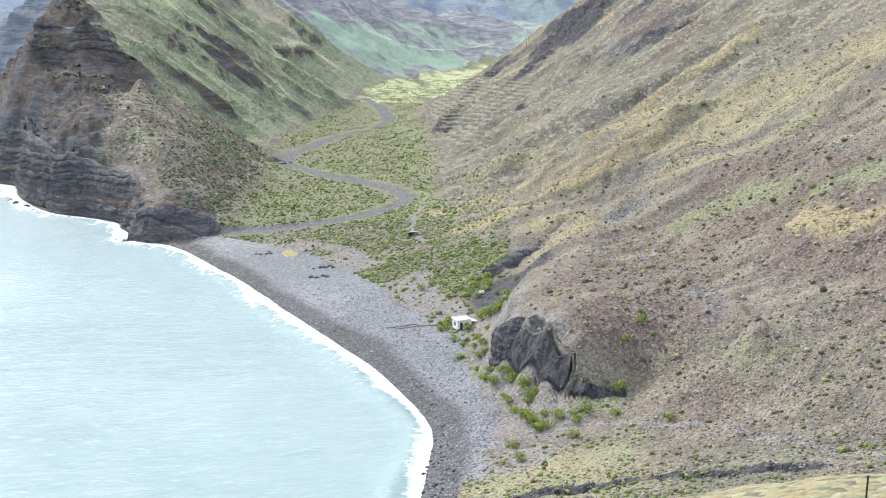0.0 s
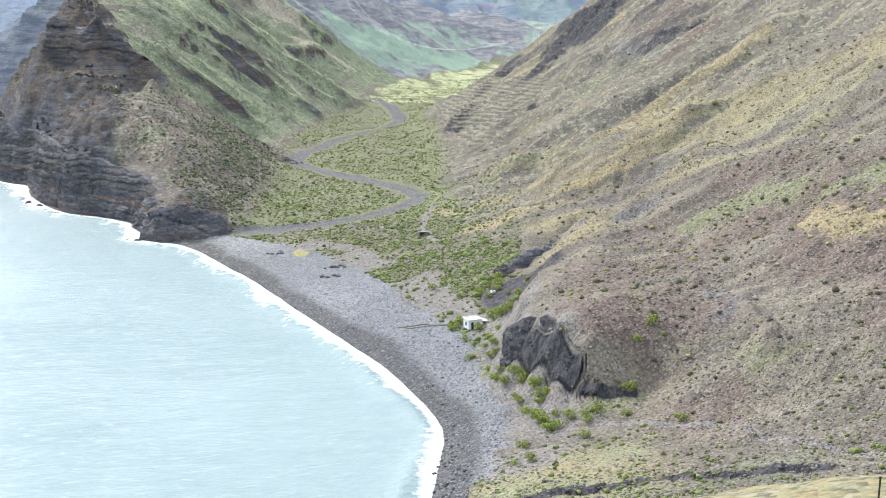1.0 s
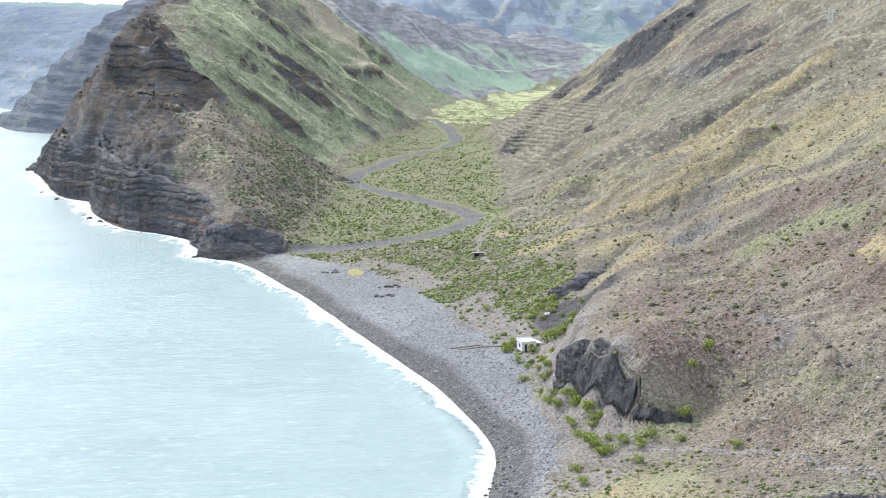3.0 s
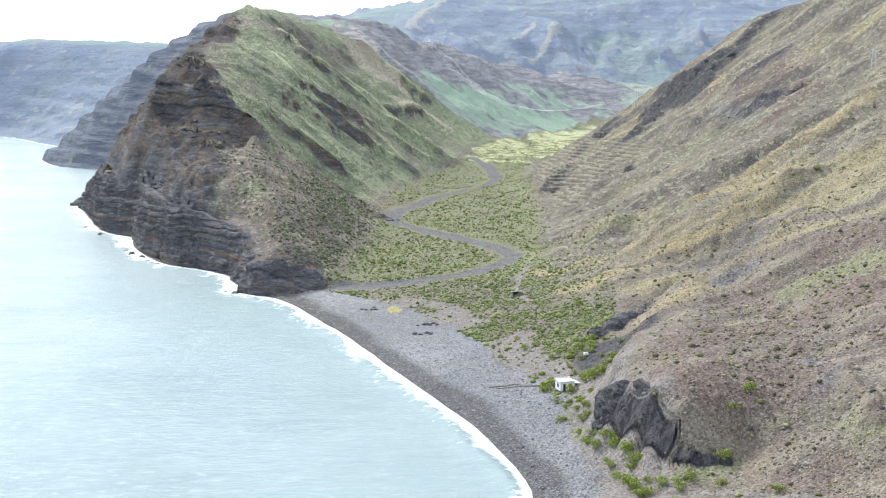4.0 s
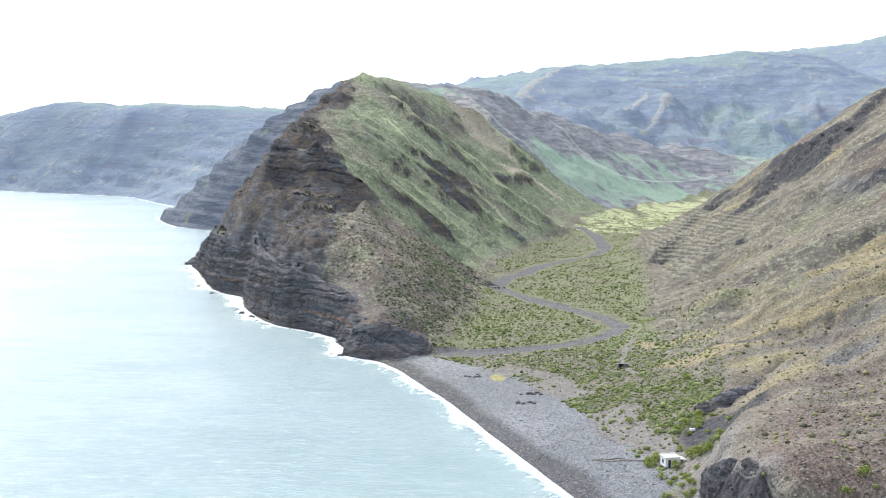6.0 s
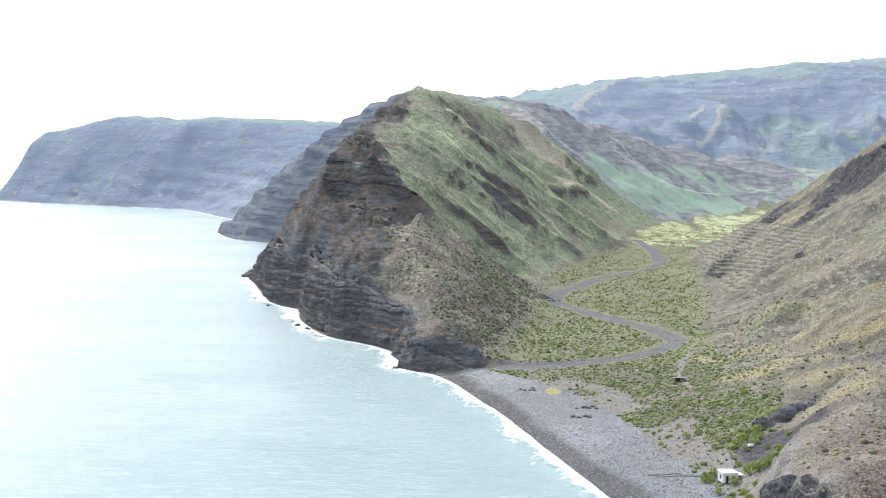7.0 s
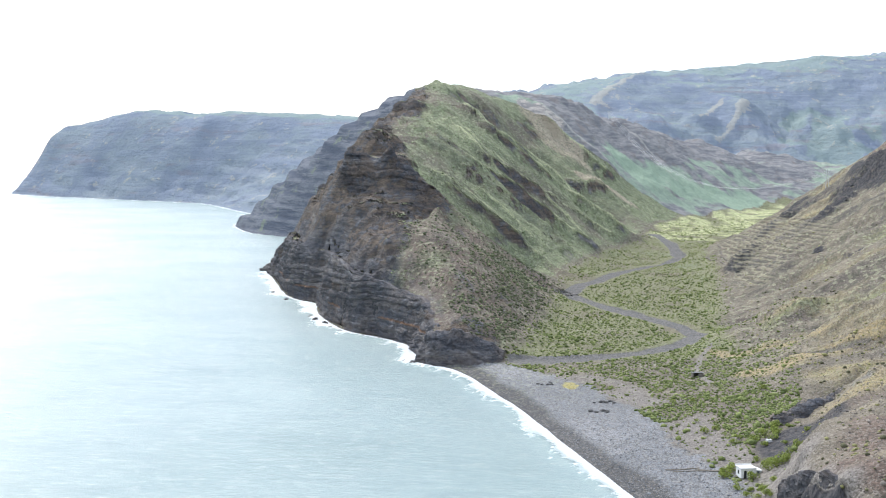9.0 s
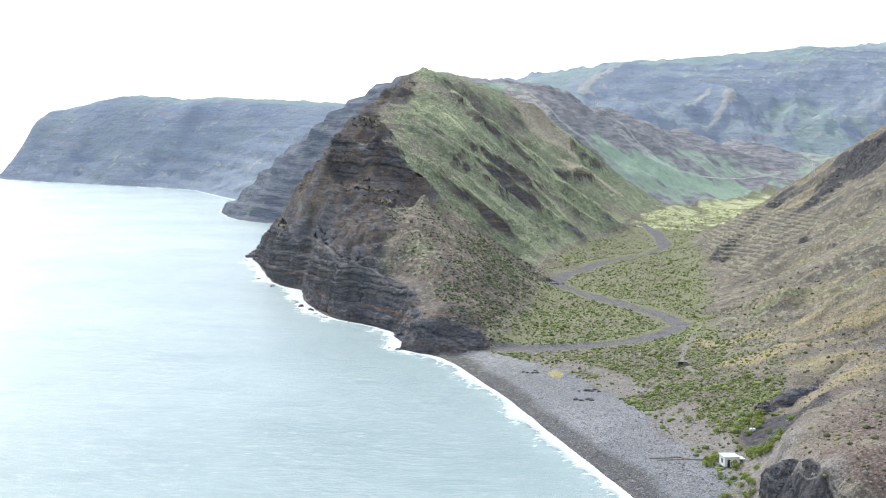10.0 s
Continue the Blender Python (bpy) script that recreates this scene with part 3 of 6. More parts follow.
# ---- materials ----
class Nodes:
    def __init__(self, name):
        self.m = bpy.data.materials.new(name)
        self.m.use_nodes = True
        self.n, self.l = self.m.node_tree.nodes, self.m.node_tree.links
        self.b = self.n["Principled BSDF"]

    def put(self, socket, v):
        if isinstance(v, bpy.types.NodeSocket):
            self.l.new(v, socket)
        else:
            socket.default_value = v

    def coord(self):
        return self.n.new("ShaderNodeTexCoord").outputs["Object"]

    def noise(self, scale, detail=4, rough=0.55, vec=None, stretch=None):
        t = self.n.new("ShaderNodeTexNoise")
        t.inputs["Scale"].default_value, t.inputs["Detail"].default_value, t.inputs["Roughness"].default_value = scale, detail, rough
        vec = vec or self.coord()
        if stretch:
            g = self.n.new("ShaderNodeMapping")
            g.inputs["Scale"].default_value = stretch
            self.l.new(vec, g.inputs["Vector"])
            vec = g.outputs[0]
        self.l.new(vec, t.inputs["Vector"])
        return t.outputs["Fac"]

    def cells(self, scale, out="Color"):
        t = self.n.new("ShaderNodeTexVoronoi")
        t.inputs["Scale"].default_value = scale
        self.l.new(self.coord(), t.inputs["Vector"])
        return t.outputs[out]

    def ramp(self, v, a, b):
        t = self.n.new("ShaderNodeMapRange")
        t.interpolation_type = "SMOOTHSTEP"
        self.put(t.inputs["Value"], v)
        t.inputs["From Min"].default_value, t.inputs["From Max"].default_value = a, b
        return t.outputs[0]

    def math(self, op, a, b):
        t = self.n.new("ShaderNodeMath")
        t.operation, t.use_clamp = op, op in ("MULTIPLY", "ADD")
        self.put(t.inputs[0], a), self.put(t.inputs[1], b)
        return t.outputs[0]

    def mix(self, f, a, b, how="MIX"):
        t = self.n.new("ShaderNodeMix")
        t.data_type, t.blend_type = "RGBA", how
        self.put(t.inputs["Factor"], f)
        for s, v in ((t.inputs[6], a), (t.inputs[7], b)):
            self.put(s, (*v, 1) if isinstance(v, tuple) else v)
        return t.outputs[2]

    def attr(self, name):
        t = self.n.new("ShaderNodeAttribute")
        t.attribute_name = name
        return t.outputs["Fac"]

    def bump(self, h, strength, dist):
        t = self.n.new("ShaderNodeBump")
        t.inputs["Strength"].default_value, t.inputs["Distance"].default_value = strength, dist
        self.l.new(h, t.inputs["Height"])
        if self.b.inputs["Normal"].links:
            self.l.new(self.b.inputs["Normal"].links[0].from_socket, t.inputs["Normal"])
        self.l.new(t.outputs[0], self.b.inputs["Normal"])

    def done(self, color, rough=0.9, metal=0.0, spec=0.3):
        self.put(self.b.inputs["Base Color"], (*color, 1) if isinstance(color, tuple) else color)
        self.put(self.b.inputs["Roughness"], rough)
        self.b.inputs["Metallic"].default_value, self.b.inputs["Specular IOR Level"].default_value = metal, spec
        return self.m


def land_material():
    """Volcanic country: stony brown earth, dry ochre grass, green scrub, dark lava and grey shingle, by the masks laid on the sheet."""
    k = Nodes("land")
    n_big, n_mid, n_fine = k.noise(0.012, 5), k.noise(0.09, 5), k.noise(0.8, 4, 0.65)
    n_blend = k.noise(0.4, 6, 0.8)
    earth = k.mix(k.ramp(n_mid, 0.35, 0.68), (0.165, 0.143, 0.112), (0.245, 0.212, 0.162))
    earth = k.mix(k.ramp(k.noise(0.035, 4), 0.5, 0.68), earth, (0.16, 0.132, 0.112))
    dry = k.mix(k.ramp(n_fine, 0.3, 0.7), (0.40, 0.315, 0.165), (0.30, 0.265, 0.155))
    # green is lightened to put the headland's haze into it
    green = k.mix(k.ramp(n_mid, 0.35, 0.65), (0.195, 0.24, 0.132), (0.31, 0.36, 0.195))
    green = k.mix(k.ramp(n_fine, 0.35, 0.62), k.mix(0.4, green, (0.13, 0.125, 0.085)), green)
    # sun between cloud shadows on the valley floor, painted as bright yellow-green
    sunlit = k.mix(k.ramp(k.noise(0.2, 5, 0.7), 0.40, 0.60), (0.36, 0.41, 0.17), (0.66, 0.66, 0.38))
    strata = k.noise(0.26, 6, 0.7, stretch=(0.3, 0.3, 1.5))
    # rock is blued and lightened for the haze over the headland
    rock = k.mix(k.ramp(strata, 0.40, 0.62), (0.125, 0.135, 0.158), (0.29, 0.29, 0.305))
    rock = k.mix(k.ramp(k.noise(0.5, 5, 0.7), 0.42, 0.68), rock, (0.15, 0.155, 0.172))
    rock = k.mix(k.math("MULTIPLY", k.ramp(k.noise(0.12, 6, 0.75, stretch=(1.3, 1.3, 0.3)), 0.50, 0.60), 0.5), rock, (0.105, 0.112, 0.132))
    crack = k.cells(0.35, "Distance")
    rock = k.mix(k.math("MULTIPLY", k.ramp(crack, 0.55, 0.2), 0.35), rock, (0.17, 0.155, 0.145))
    rock = k.mix(k.math("MULTIPLY", k.ramp(k.noise(0.05, 4, 0.6, stretch=(0.3, 0.3, 2.0)), 0.58, 0.70), 0.7), rock, (0.17, 0.12, 0.085))
    umber = k.mix(k.ramp(k.noise(0.14, 6, 0.75), 0.42, 0.6), (0.105, 0.088, 0.076), (0.235, 0.182, 0.14))
    rock = k.mix(k.math("MULTIPLY", k.attr("brown"), k.ramp(k.noise(0.07, 6, 0.75), 0.36, 0.54)), rock, umber)
    flows = k.noise(0.075, 7, 0.72, stretch=(0.22, 0.22, 1.9))
    rock = k.mix(k.math("MULTIPLY", k.ramp(flows, 0.50, 0.56), 0.5), rock, (0.07, 0.075, 0.09))
    rock = k.mix(k.math("MULTIPLY", k.ramp(flows, 0.44, 0.40), 0.45), rock, (0.30, 0.27, 0.245))
    lava = k.mix(k.ramp(k.noise(0.55, 5, 0.7, stretch=(1.2, 1.2, 0.35)), 0.42, 0.62), (0.033, 0.035, 0.042), (0.092, 0.088, 0.09))
    lava = k.mix(k.math("MULTIPLY", k.ramp(k.noise(0.25, 4, 0.7), 0.54, 0.68), 0.45), lava, (0.17, 0.13, 0.105))
    tuff = k.mix(k.ramp(n_fine, 0.3, 0.7), (0.30, 0.15, 0.07), (0.38, 0.22, 0.13))
    pebble = k.cells(2.8)
    shingle = k.mix(0.55, k.mix(k.ramp(n_big, 0.4, 0.6), (0.17, 0.178, 0.19), (0.245, 0.25, 0.26)), k.mix(1.0, pebble, (0.5, 0.5, 0.5), "SATURATION"), "SOFT_LIGHT")
    sand = k.mix(k.ramp(n_fine, 0.3, 0.7), (0.20, 0.18, 0.165), (0.28, 0.255, 0.23))
    gravel = k.mix(k.ramp(n_fine, 0.3, 0.7), (0.115, 0.115, 0.12), (0.185, 0.182, 0.18))
    red = k.mix(k.ramp(n_fine, 0.35, 0.65), (0.135, 0.098, 0.082), (0.225, 0.165, 0.135))
    scree = k.mix(k.ramp(n_fine, 0.3, 0.7), (0.155, 0.15, 0.15), (0.25, 0.24, 0.232))
    ochre = k.mix(k.ramp(n_fine, 0.35, 0.65), (0.39, 0.30, 0.15), (0.30, 0.25, 0.15))
    olive = k.mix(k.ramp(n_fine, 0.35, 0.65), (0.185, 0.20, 0.10), (0.265, 0.265, 0.145))
    thread = k.attr("streak")
    place = k.n.new("ShaderNodeSeparateXYZ")
    k.l.new(k.coord(), place.inputs[0])
    level, fract = k.n.new("ShaderNodeMath"), k.n.new("ShaderNodeMath")
    level.operation, fract.operation = "MULTIPLY_ADD", "FRACT"
    k.l.new(place.outputs[2], level.inputs[0])
    level.inputs[1].default_value = 0.42
    k.l.new(k.noise(0.03, 3, 0.5), level.inputs[2])
    k.l.new(level.outputs[0], fract.inputs[0])
    rise = fract.outputs[0]
    field = k.ramp(k.math("ADD", k.attr("terraced"), k.math("SUBTRACT", k.noise(0.05, 3, 0.6), 0.5)), 0.35, 0.6)
    earth = k.mix(k.math("MULTIPLY", k.ramp(thread, 0.55, 0.85), 0.55), earth, (0.33, 0.285, 0.205))
    earth = k.mix(k.math("MULTIPLY", k.ramp(thread, 0.42, 0.15), 0.55), earth, (0.125, 0.108, 0.094))
    c = earth
    # the gully entry paints shade as a dark tone along the carved gullies
    for name, v, soft in (("dry", dry, 0.5), ("red", red, 0.5), ("olive", olive, 0.6), ("ochre", ochre, 0.6), ("shrubby", k.mix(0.5, ochre, earth), 0.6), ("grey", scree, 0.5), ("gully", (0.135, 0.118, 0.102), 0.5), ("green", green, 0.5), ("sunlit", sunlit, 0.35), ("sand", sand, 0.3), ("rock", rock, 0.35), ("pale", k.mix(0.7, dry, (0.50, 0.43, 0.34)), 0.6), ("tuff", tuff, 0.3), ("lava", lava, 0.3), ("shingle", shingle, 0.2), ("gravel", gravel, 0.15), ("yellow", (0.40, 0.35, 0.13), 0.3)):
        a = k.attr(name)
        f = k.math("ADD", a, k.math("MULTIPLY", k.math("SUBTRACT", n_blend, 0.5), soft * 3))
        c = k.mix(k.math("MULTIPLY", k.ramp(f, 0.22, 0.78), k.ramp(a, 0.0, 0.12)), c, v)
    # sunlit rib edges, painted as a pale yellow-green
    crest = k.math("MULTIPLY", k.ramp(k.math("ADD", k.attr("crest_light"), k.math("MULTIPLY", k.math("SUBTRACT", n_blend, 0.5), 0.9)), 0.74, 0.98), k.math("SUBTRACT", 1.0, k.attr("rock")))
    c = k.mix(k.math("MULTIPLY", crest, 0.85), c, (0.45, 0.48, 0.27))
    c = k.mix(k.math("MULTIPLY", field, k.math("MULTIPLY", k.ramp(rise, 0.45, 0.75), 0.6)), c, (0.34, 0.31, 0.21))
    c = k.mix(k.math("MULTIPLY", field, k.math("MULTIPLY", k.ramp(rise, 0.32, 0.2), 0.65)), c, (0.105, 0.095, 0.08))
    c = k.mix(k.math("MULTIPLY", k.attr("wet"), 0.75), c, (0.05, 0.05, 0.052))
    # stones and tufts of a foot to a yard or two: every one of its own tone, with dark gaps
    stony = k.math("SUBTRACT", k.math("SUBTRACT", 1.0, k.math("MULTIPLY", k.attr("rock"), 0.9)), k.math("MULTIPLY", k.attr("lava"), 0.9))
    tone = k.n.new("ShaderNodeSeparateColor")
    k.l.new(k.cells(2.1), tone.inputs[0])
    c = k.mix(k.math("MULTIPLY", stony, k.math("MULTIPLY", k.ramp(tone.outputs[0], 0.68, 0.82), 0.38)), c, (0.40, 0.365, 0.315))
    c = k.mix(k.math("MULTIPLY", stony, k.math("MULTIPLY", k.ramp(tone.outputs[1], 0.70, 0.80), 0.6)), c, (0.085, 0.075, 0.06))
    clump = k.n.new("ShaderNodeSeparateColor")
    k.l.new(k.cells(0.62), clump.inputs[0])
    yon = k.math("MULTIPLY", k.attr("yon"), stony)
    c = k.mix(k.math("MULTIPLY", yon, k.math("MULTIPLY", k.ramp(clump.outputs[0], 0.76, 0.9), 0.55)), c, (0.44, 0.45, 0.29))
    c = k.mix(k.math("MULTIPLY", yon, k.math("MULTIPLY", k.ramp(clump.outputs[1], 0.76, 0.88), 0.55)), c, (0.09, 0.10, 0.065))
    gap = k.ramp(k.noise(1.3, 4, 0.7), 0.48, 0.62)
    c = k.mix(k.math("MULTIPLY", stony, k.math("MULTIPLY", gap, 0.5)), c, k.mix(0.65, c, (0.06, 0.055, 0.045)))
    k.bump(k.cells(2.1, "Distance"), 0.7, -0.25)
    k.bump(k.math("MULTIPLY", strata, k.attr("rock")), 1.0, 4.0)
    k.bump(k.math("MULTIPLY", flows, k.attr("rock")), 0.9, 7.0)
    k.bump(n_mid, 0.35, 2.0)
    k.bump(n_fine, 0.6, 0.4)
    return k.done(c, 0.95, 0, 0.15)


def ridge_material():
    """The farther valley side, haze put into its colours: blue-green grass, purple-brown rock bands and tan terraces.
    """
    k = Nodes("hazed ridge land")
    n = k.noise(0.02, 5, 0.6)
    wave = k.math("MULTIPLY", k.math("SUBTRACT", k.noise(0.07, 6, 0.75), 0.5), 2.4)
    # grass, rock and tan are all lightened and blued to paint the haze
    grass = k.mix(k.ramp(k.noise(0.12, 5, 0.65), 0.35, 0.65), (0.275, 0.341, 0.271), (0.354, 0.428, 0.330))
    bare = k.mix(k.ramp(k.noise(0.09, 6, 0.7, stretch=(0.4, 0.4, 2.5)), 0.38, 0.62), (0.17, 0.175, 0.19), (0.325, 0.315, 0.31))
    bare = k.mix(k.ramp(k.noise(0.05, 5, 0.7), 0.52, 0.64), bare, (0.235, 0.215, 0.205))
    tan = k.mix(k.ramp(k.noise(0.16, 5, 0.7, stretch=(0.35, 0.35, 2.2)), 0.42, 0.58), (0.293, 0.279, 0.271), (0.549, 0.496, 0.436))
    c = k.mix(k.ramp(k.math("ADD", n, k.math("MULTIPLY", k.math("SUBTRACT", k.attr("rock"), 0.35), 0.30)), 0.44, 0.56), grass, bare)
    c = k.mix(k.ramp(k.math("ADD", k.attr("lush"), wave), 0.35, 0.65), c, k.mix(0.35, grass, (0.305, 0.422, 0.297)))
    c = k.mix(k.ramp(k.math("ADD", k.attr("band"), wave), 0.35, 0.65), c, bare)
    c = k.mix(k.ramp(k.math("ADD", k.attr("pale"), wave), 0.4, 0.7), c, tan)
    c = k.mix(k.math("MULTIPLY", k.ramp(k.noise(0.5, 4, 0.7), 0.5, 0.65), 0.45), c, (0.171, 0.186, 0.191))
    # pale tone along the crests paints their sunlit edges
    c = k.mix(k.math("MULTIPLY", k.ramp(k.math("ADD", k.attr("crest_light"), k.math("MULTIPLY", wave, 0.4)), 0.72, 1.0), 0.5), c, (0.512, 0.496, 0.436))
    k.bump(k.noise(0.09, 5, 0.6), 0.6, 4.0)
    k.bump(k.noise(0.35, 4, 0.6), 0.7, 1.5)
    return k.done(c, 1.0, 0, 0.0)


def cape_material():
    """The second headland, haze put into its colours: grey-blue lava in bands, with thin grass on the ledges."""
    k = Nodes("hazed cape rock")
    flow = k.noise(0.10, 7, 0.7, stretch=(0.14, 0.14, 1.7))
    # bluer and paler than the near rock, as painted haze
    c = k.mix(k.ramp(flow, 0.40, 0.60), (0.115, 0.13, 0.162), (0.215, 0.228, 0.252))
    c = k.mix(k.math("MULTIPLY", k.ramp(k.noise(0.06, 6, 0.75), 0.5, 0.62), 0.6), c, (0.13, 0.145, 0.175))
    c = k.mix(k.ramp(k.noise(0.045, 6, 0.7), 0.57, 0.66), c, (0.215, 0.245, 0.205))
    k.bump(flow, 0.8, 5.0)
    k.bump(k.noise(0.2, 5, 0.6), 0.7, 2.5)
    return k.done(c, 1.0, 0, 0.0)


def sea_material():
    k = Nodes("sea water")
    far = k.noise(0.006, 3)
    body = k.mix(k.ramp(far, 0.35, 0.65), (0.305, 0.415, 0.41), (0.365, 0.475, 0.47))
    # dark reflections on the water, painted into its colour
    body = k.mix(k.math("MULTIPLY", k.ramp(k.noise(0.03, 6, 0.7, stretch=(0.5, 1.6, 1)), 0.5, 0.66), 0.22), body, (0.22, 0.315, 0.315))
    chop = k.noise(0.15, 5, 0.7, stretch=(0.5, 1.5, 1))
    # bright and dark sides of the ripples, painted besides the bump
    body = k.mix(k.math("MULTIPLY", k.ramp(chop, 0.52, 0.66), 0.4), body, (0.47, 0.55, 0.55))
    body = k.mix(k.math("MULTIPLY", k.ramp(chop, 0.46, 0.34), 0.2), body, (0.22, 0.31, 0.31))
    # fine sparkle, painted as pale specks
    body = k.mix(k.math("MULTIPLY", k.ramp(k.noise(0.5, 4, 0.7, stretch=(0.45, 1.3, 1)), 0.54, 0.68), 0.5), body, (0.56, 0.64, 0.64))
    body = k.mix(k.attr("shallow"), body, (0.29, 0.38, 0.37))
    lace = k.noise(0.35, 5, 0.7)
    foam = k.ramp(k.math("ADD", k.attr("foam"), k.math("MULTIPLY", k.math("SUBTRACT", lace, 0.5), 2.6)), 0.40, 0.75)
    foam = k.math("MULTIPLY", foam, k.ramp(k.attr("foam"), 0.0, 0.1))
    c = k.mix(foam, body, (0.80, 0.83, 0.84))
    k.bump(chop, 0.5, 1.8)
    k.bump(k.noise(0.42, 5, 0.7, stretch=(0.6, 1.7, 1)), 1.0, 0.95)
    rough = k.n.new("ShaderNodeMix")
    k.put(rough.inputs["Factor"], foam)
    rough.inputs["A"].default_value, rough.inputs["B"].default_value = 0.24, 0.8
    k.b.inputs["IOR"].default_value = 1.333
    return k.done(c, rough.outputs[0], 0, 0.75)


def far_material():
    """Country kilometres off, blue haze put into every colour: grey-green slopes, blue-grey lava flows one above
    another, tan spurs and grassy tops.
    """
    k = Nodes("hazed far land")
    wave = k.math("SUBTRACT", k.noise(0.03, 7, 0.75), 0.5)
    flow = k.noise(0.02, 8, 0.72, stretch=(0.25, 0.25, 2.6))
    # pale blue-grey tones carry the haze of the distance
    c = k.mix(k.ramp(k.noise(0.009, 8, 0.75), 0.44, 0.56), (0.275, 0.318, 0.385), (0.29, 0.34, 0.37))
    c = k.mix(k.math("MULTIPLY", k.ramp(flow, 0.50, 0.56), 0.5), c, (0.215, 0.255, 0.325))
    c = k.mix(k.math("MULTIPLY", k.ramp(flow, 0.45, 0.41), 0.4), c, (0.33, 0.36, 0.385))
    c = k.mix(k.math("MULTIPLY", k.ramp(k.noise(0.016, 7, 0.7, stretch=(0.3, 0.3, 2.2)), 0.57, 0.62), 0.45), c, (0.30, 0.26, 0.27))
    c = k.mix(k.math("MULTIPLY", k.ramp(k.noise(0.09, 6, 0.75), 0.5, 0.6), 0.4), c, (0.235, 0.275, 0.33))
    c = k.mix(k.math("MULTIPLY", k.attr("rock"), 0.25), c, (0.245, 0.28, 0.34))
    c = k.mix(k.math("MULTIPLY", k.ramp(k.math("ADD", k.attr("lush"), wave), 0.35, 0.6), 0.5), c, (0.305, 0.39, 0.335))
    # sunlit spurs are painted on in tan
    c = k.mix(k.math("MULTIPLY", k.ramp(k.math("ADD", k.attr("crest_light"), k.math("MULTIPLY", wave, 4.0)), 0.86, 1.05), 0.75), c, (0.47, 0.45, 0.39))
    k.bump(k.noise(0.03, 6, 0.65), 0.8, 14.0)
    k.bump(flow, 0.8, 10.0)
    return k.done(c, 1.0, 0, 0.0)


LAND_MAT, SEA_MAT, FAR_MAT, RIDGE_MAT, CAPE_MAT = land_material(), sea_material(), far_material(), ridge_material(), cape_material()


# ---- ground and sea ----
def sheet(name, cols, keep, x, y, z, attrs, material):
    """A mesh from a grid of places, with the quads that keep picks out."""
    nr, nc = x.shape
    j, i = np.nonzero(keep)
    i2 = (i + 1) % nc
    quads = np.stack([j * nc + i, j * nc + i2, (j + 1) * nc + i2, (j + 1) * nc + i], 1)[:, ::-1]
    used, quads = np.unique(quads, return_inverse=True)
    quads = quads.reshape(-1, 4)
    me = bpy.data.meshes.new(name)
    me.vertices.add(len(used))
    me.vertices.foreach_set("co", np.stack([x.ravel()[used], y.ravel()[used], z.ravel()[used]], 1).astype(np.float32).ravel())
    me.loops.add(quads.size)
    me.loops.foreach_set("vertex_index", quads.astype(np.int32).ravel())
    me.polygons.add(len(quads))
    me.polygons.foreach_set("loop_start", np.arange(0, quads.size, 4, dtype=np.int32))
    me.update(calc_edges=True)
    me.polygons.foreach_set("use_smooth", np.ones(len(quads), bool))
    for key, v in attrs.items():
        me.attributes.new(key, "FLOAT", "POINT").data.foreach_set("value", v.ravel()[used].astype(np.float32))
    me.materials.append(material)
    me.update()
    return new(name, me)


PATHS = [[(52, 250), (66, 246), (75, 237), (82, 230), (89, 223), (93, 211), (100, 197), (106, 185), (118, 170)],
         [(56, 336), (60, 318), (58, 300), (54, 285), (52, 268)],
         [(57, 346), (54, 356), (58, 372), (62, 385)],
         [(66, 480), (63, 500), (70, 540), (78, 566)]]


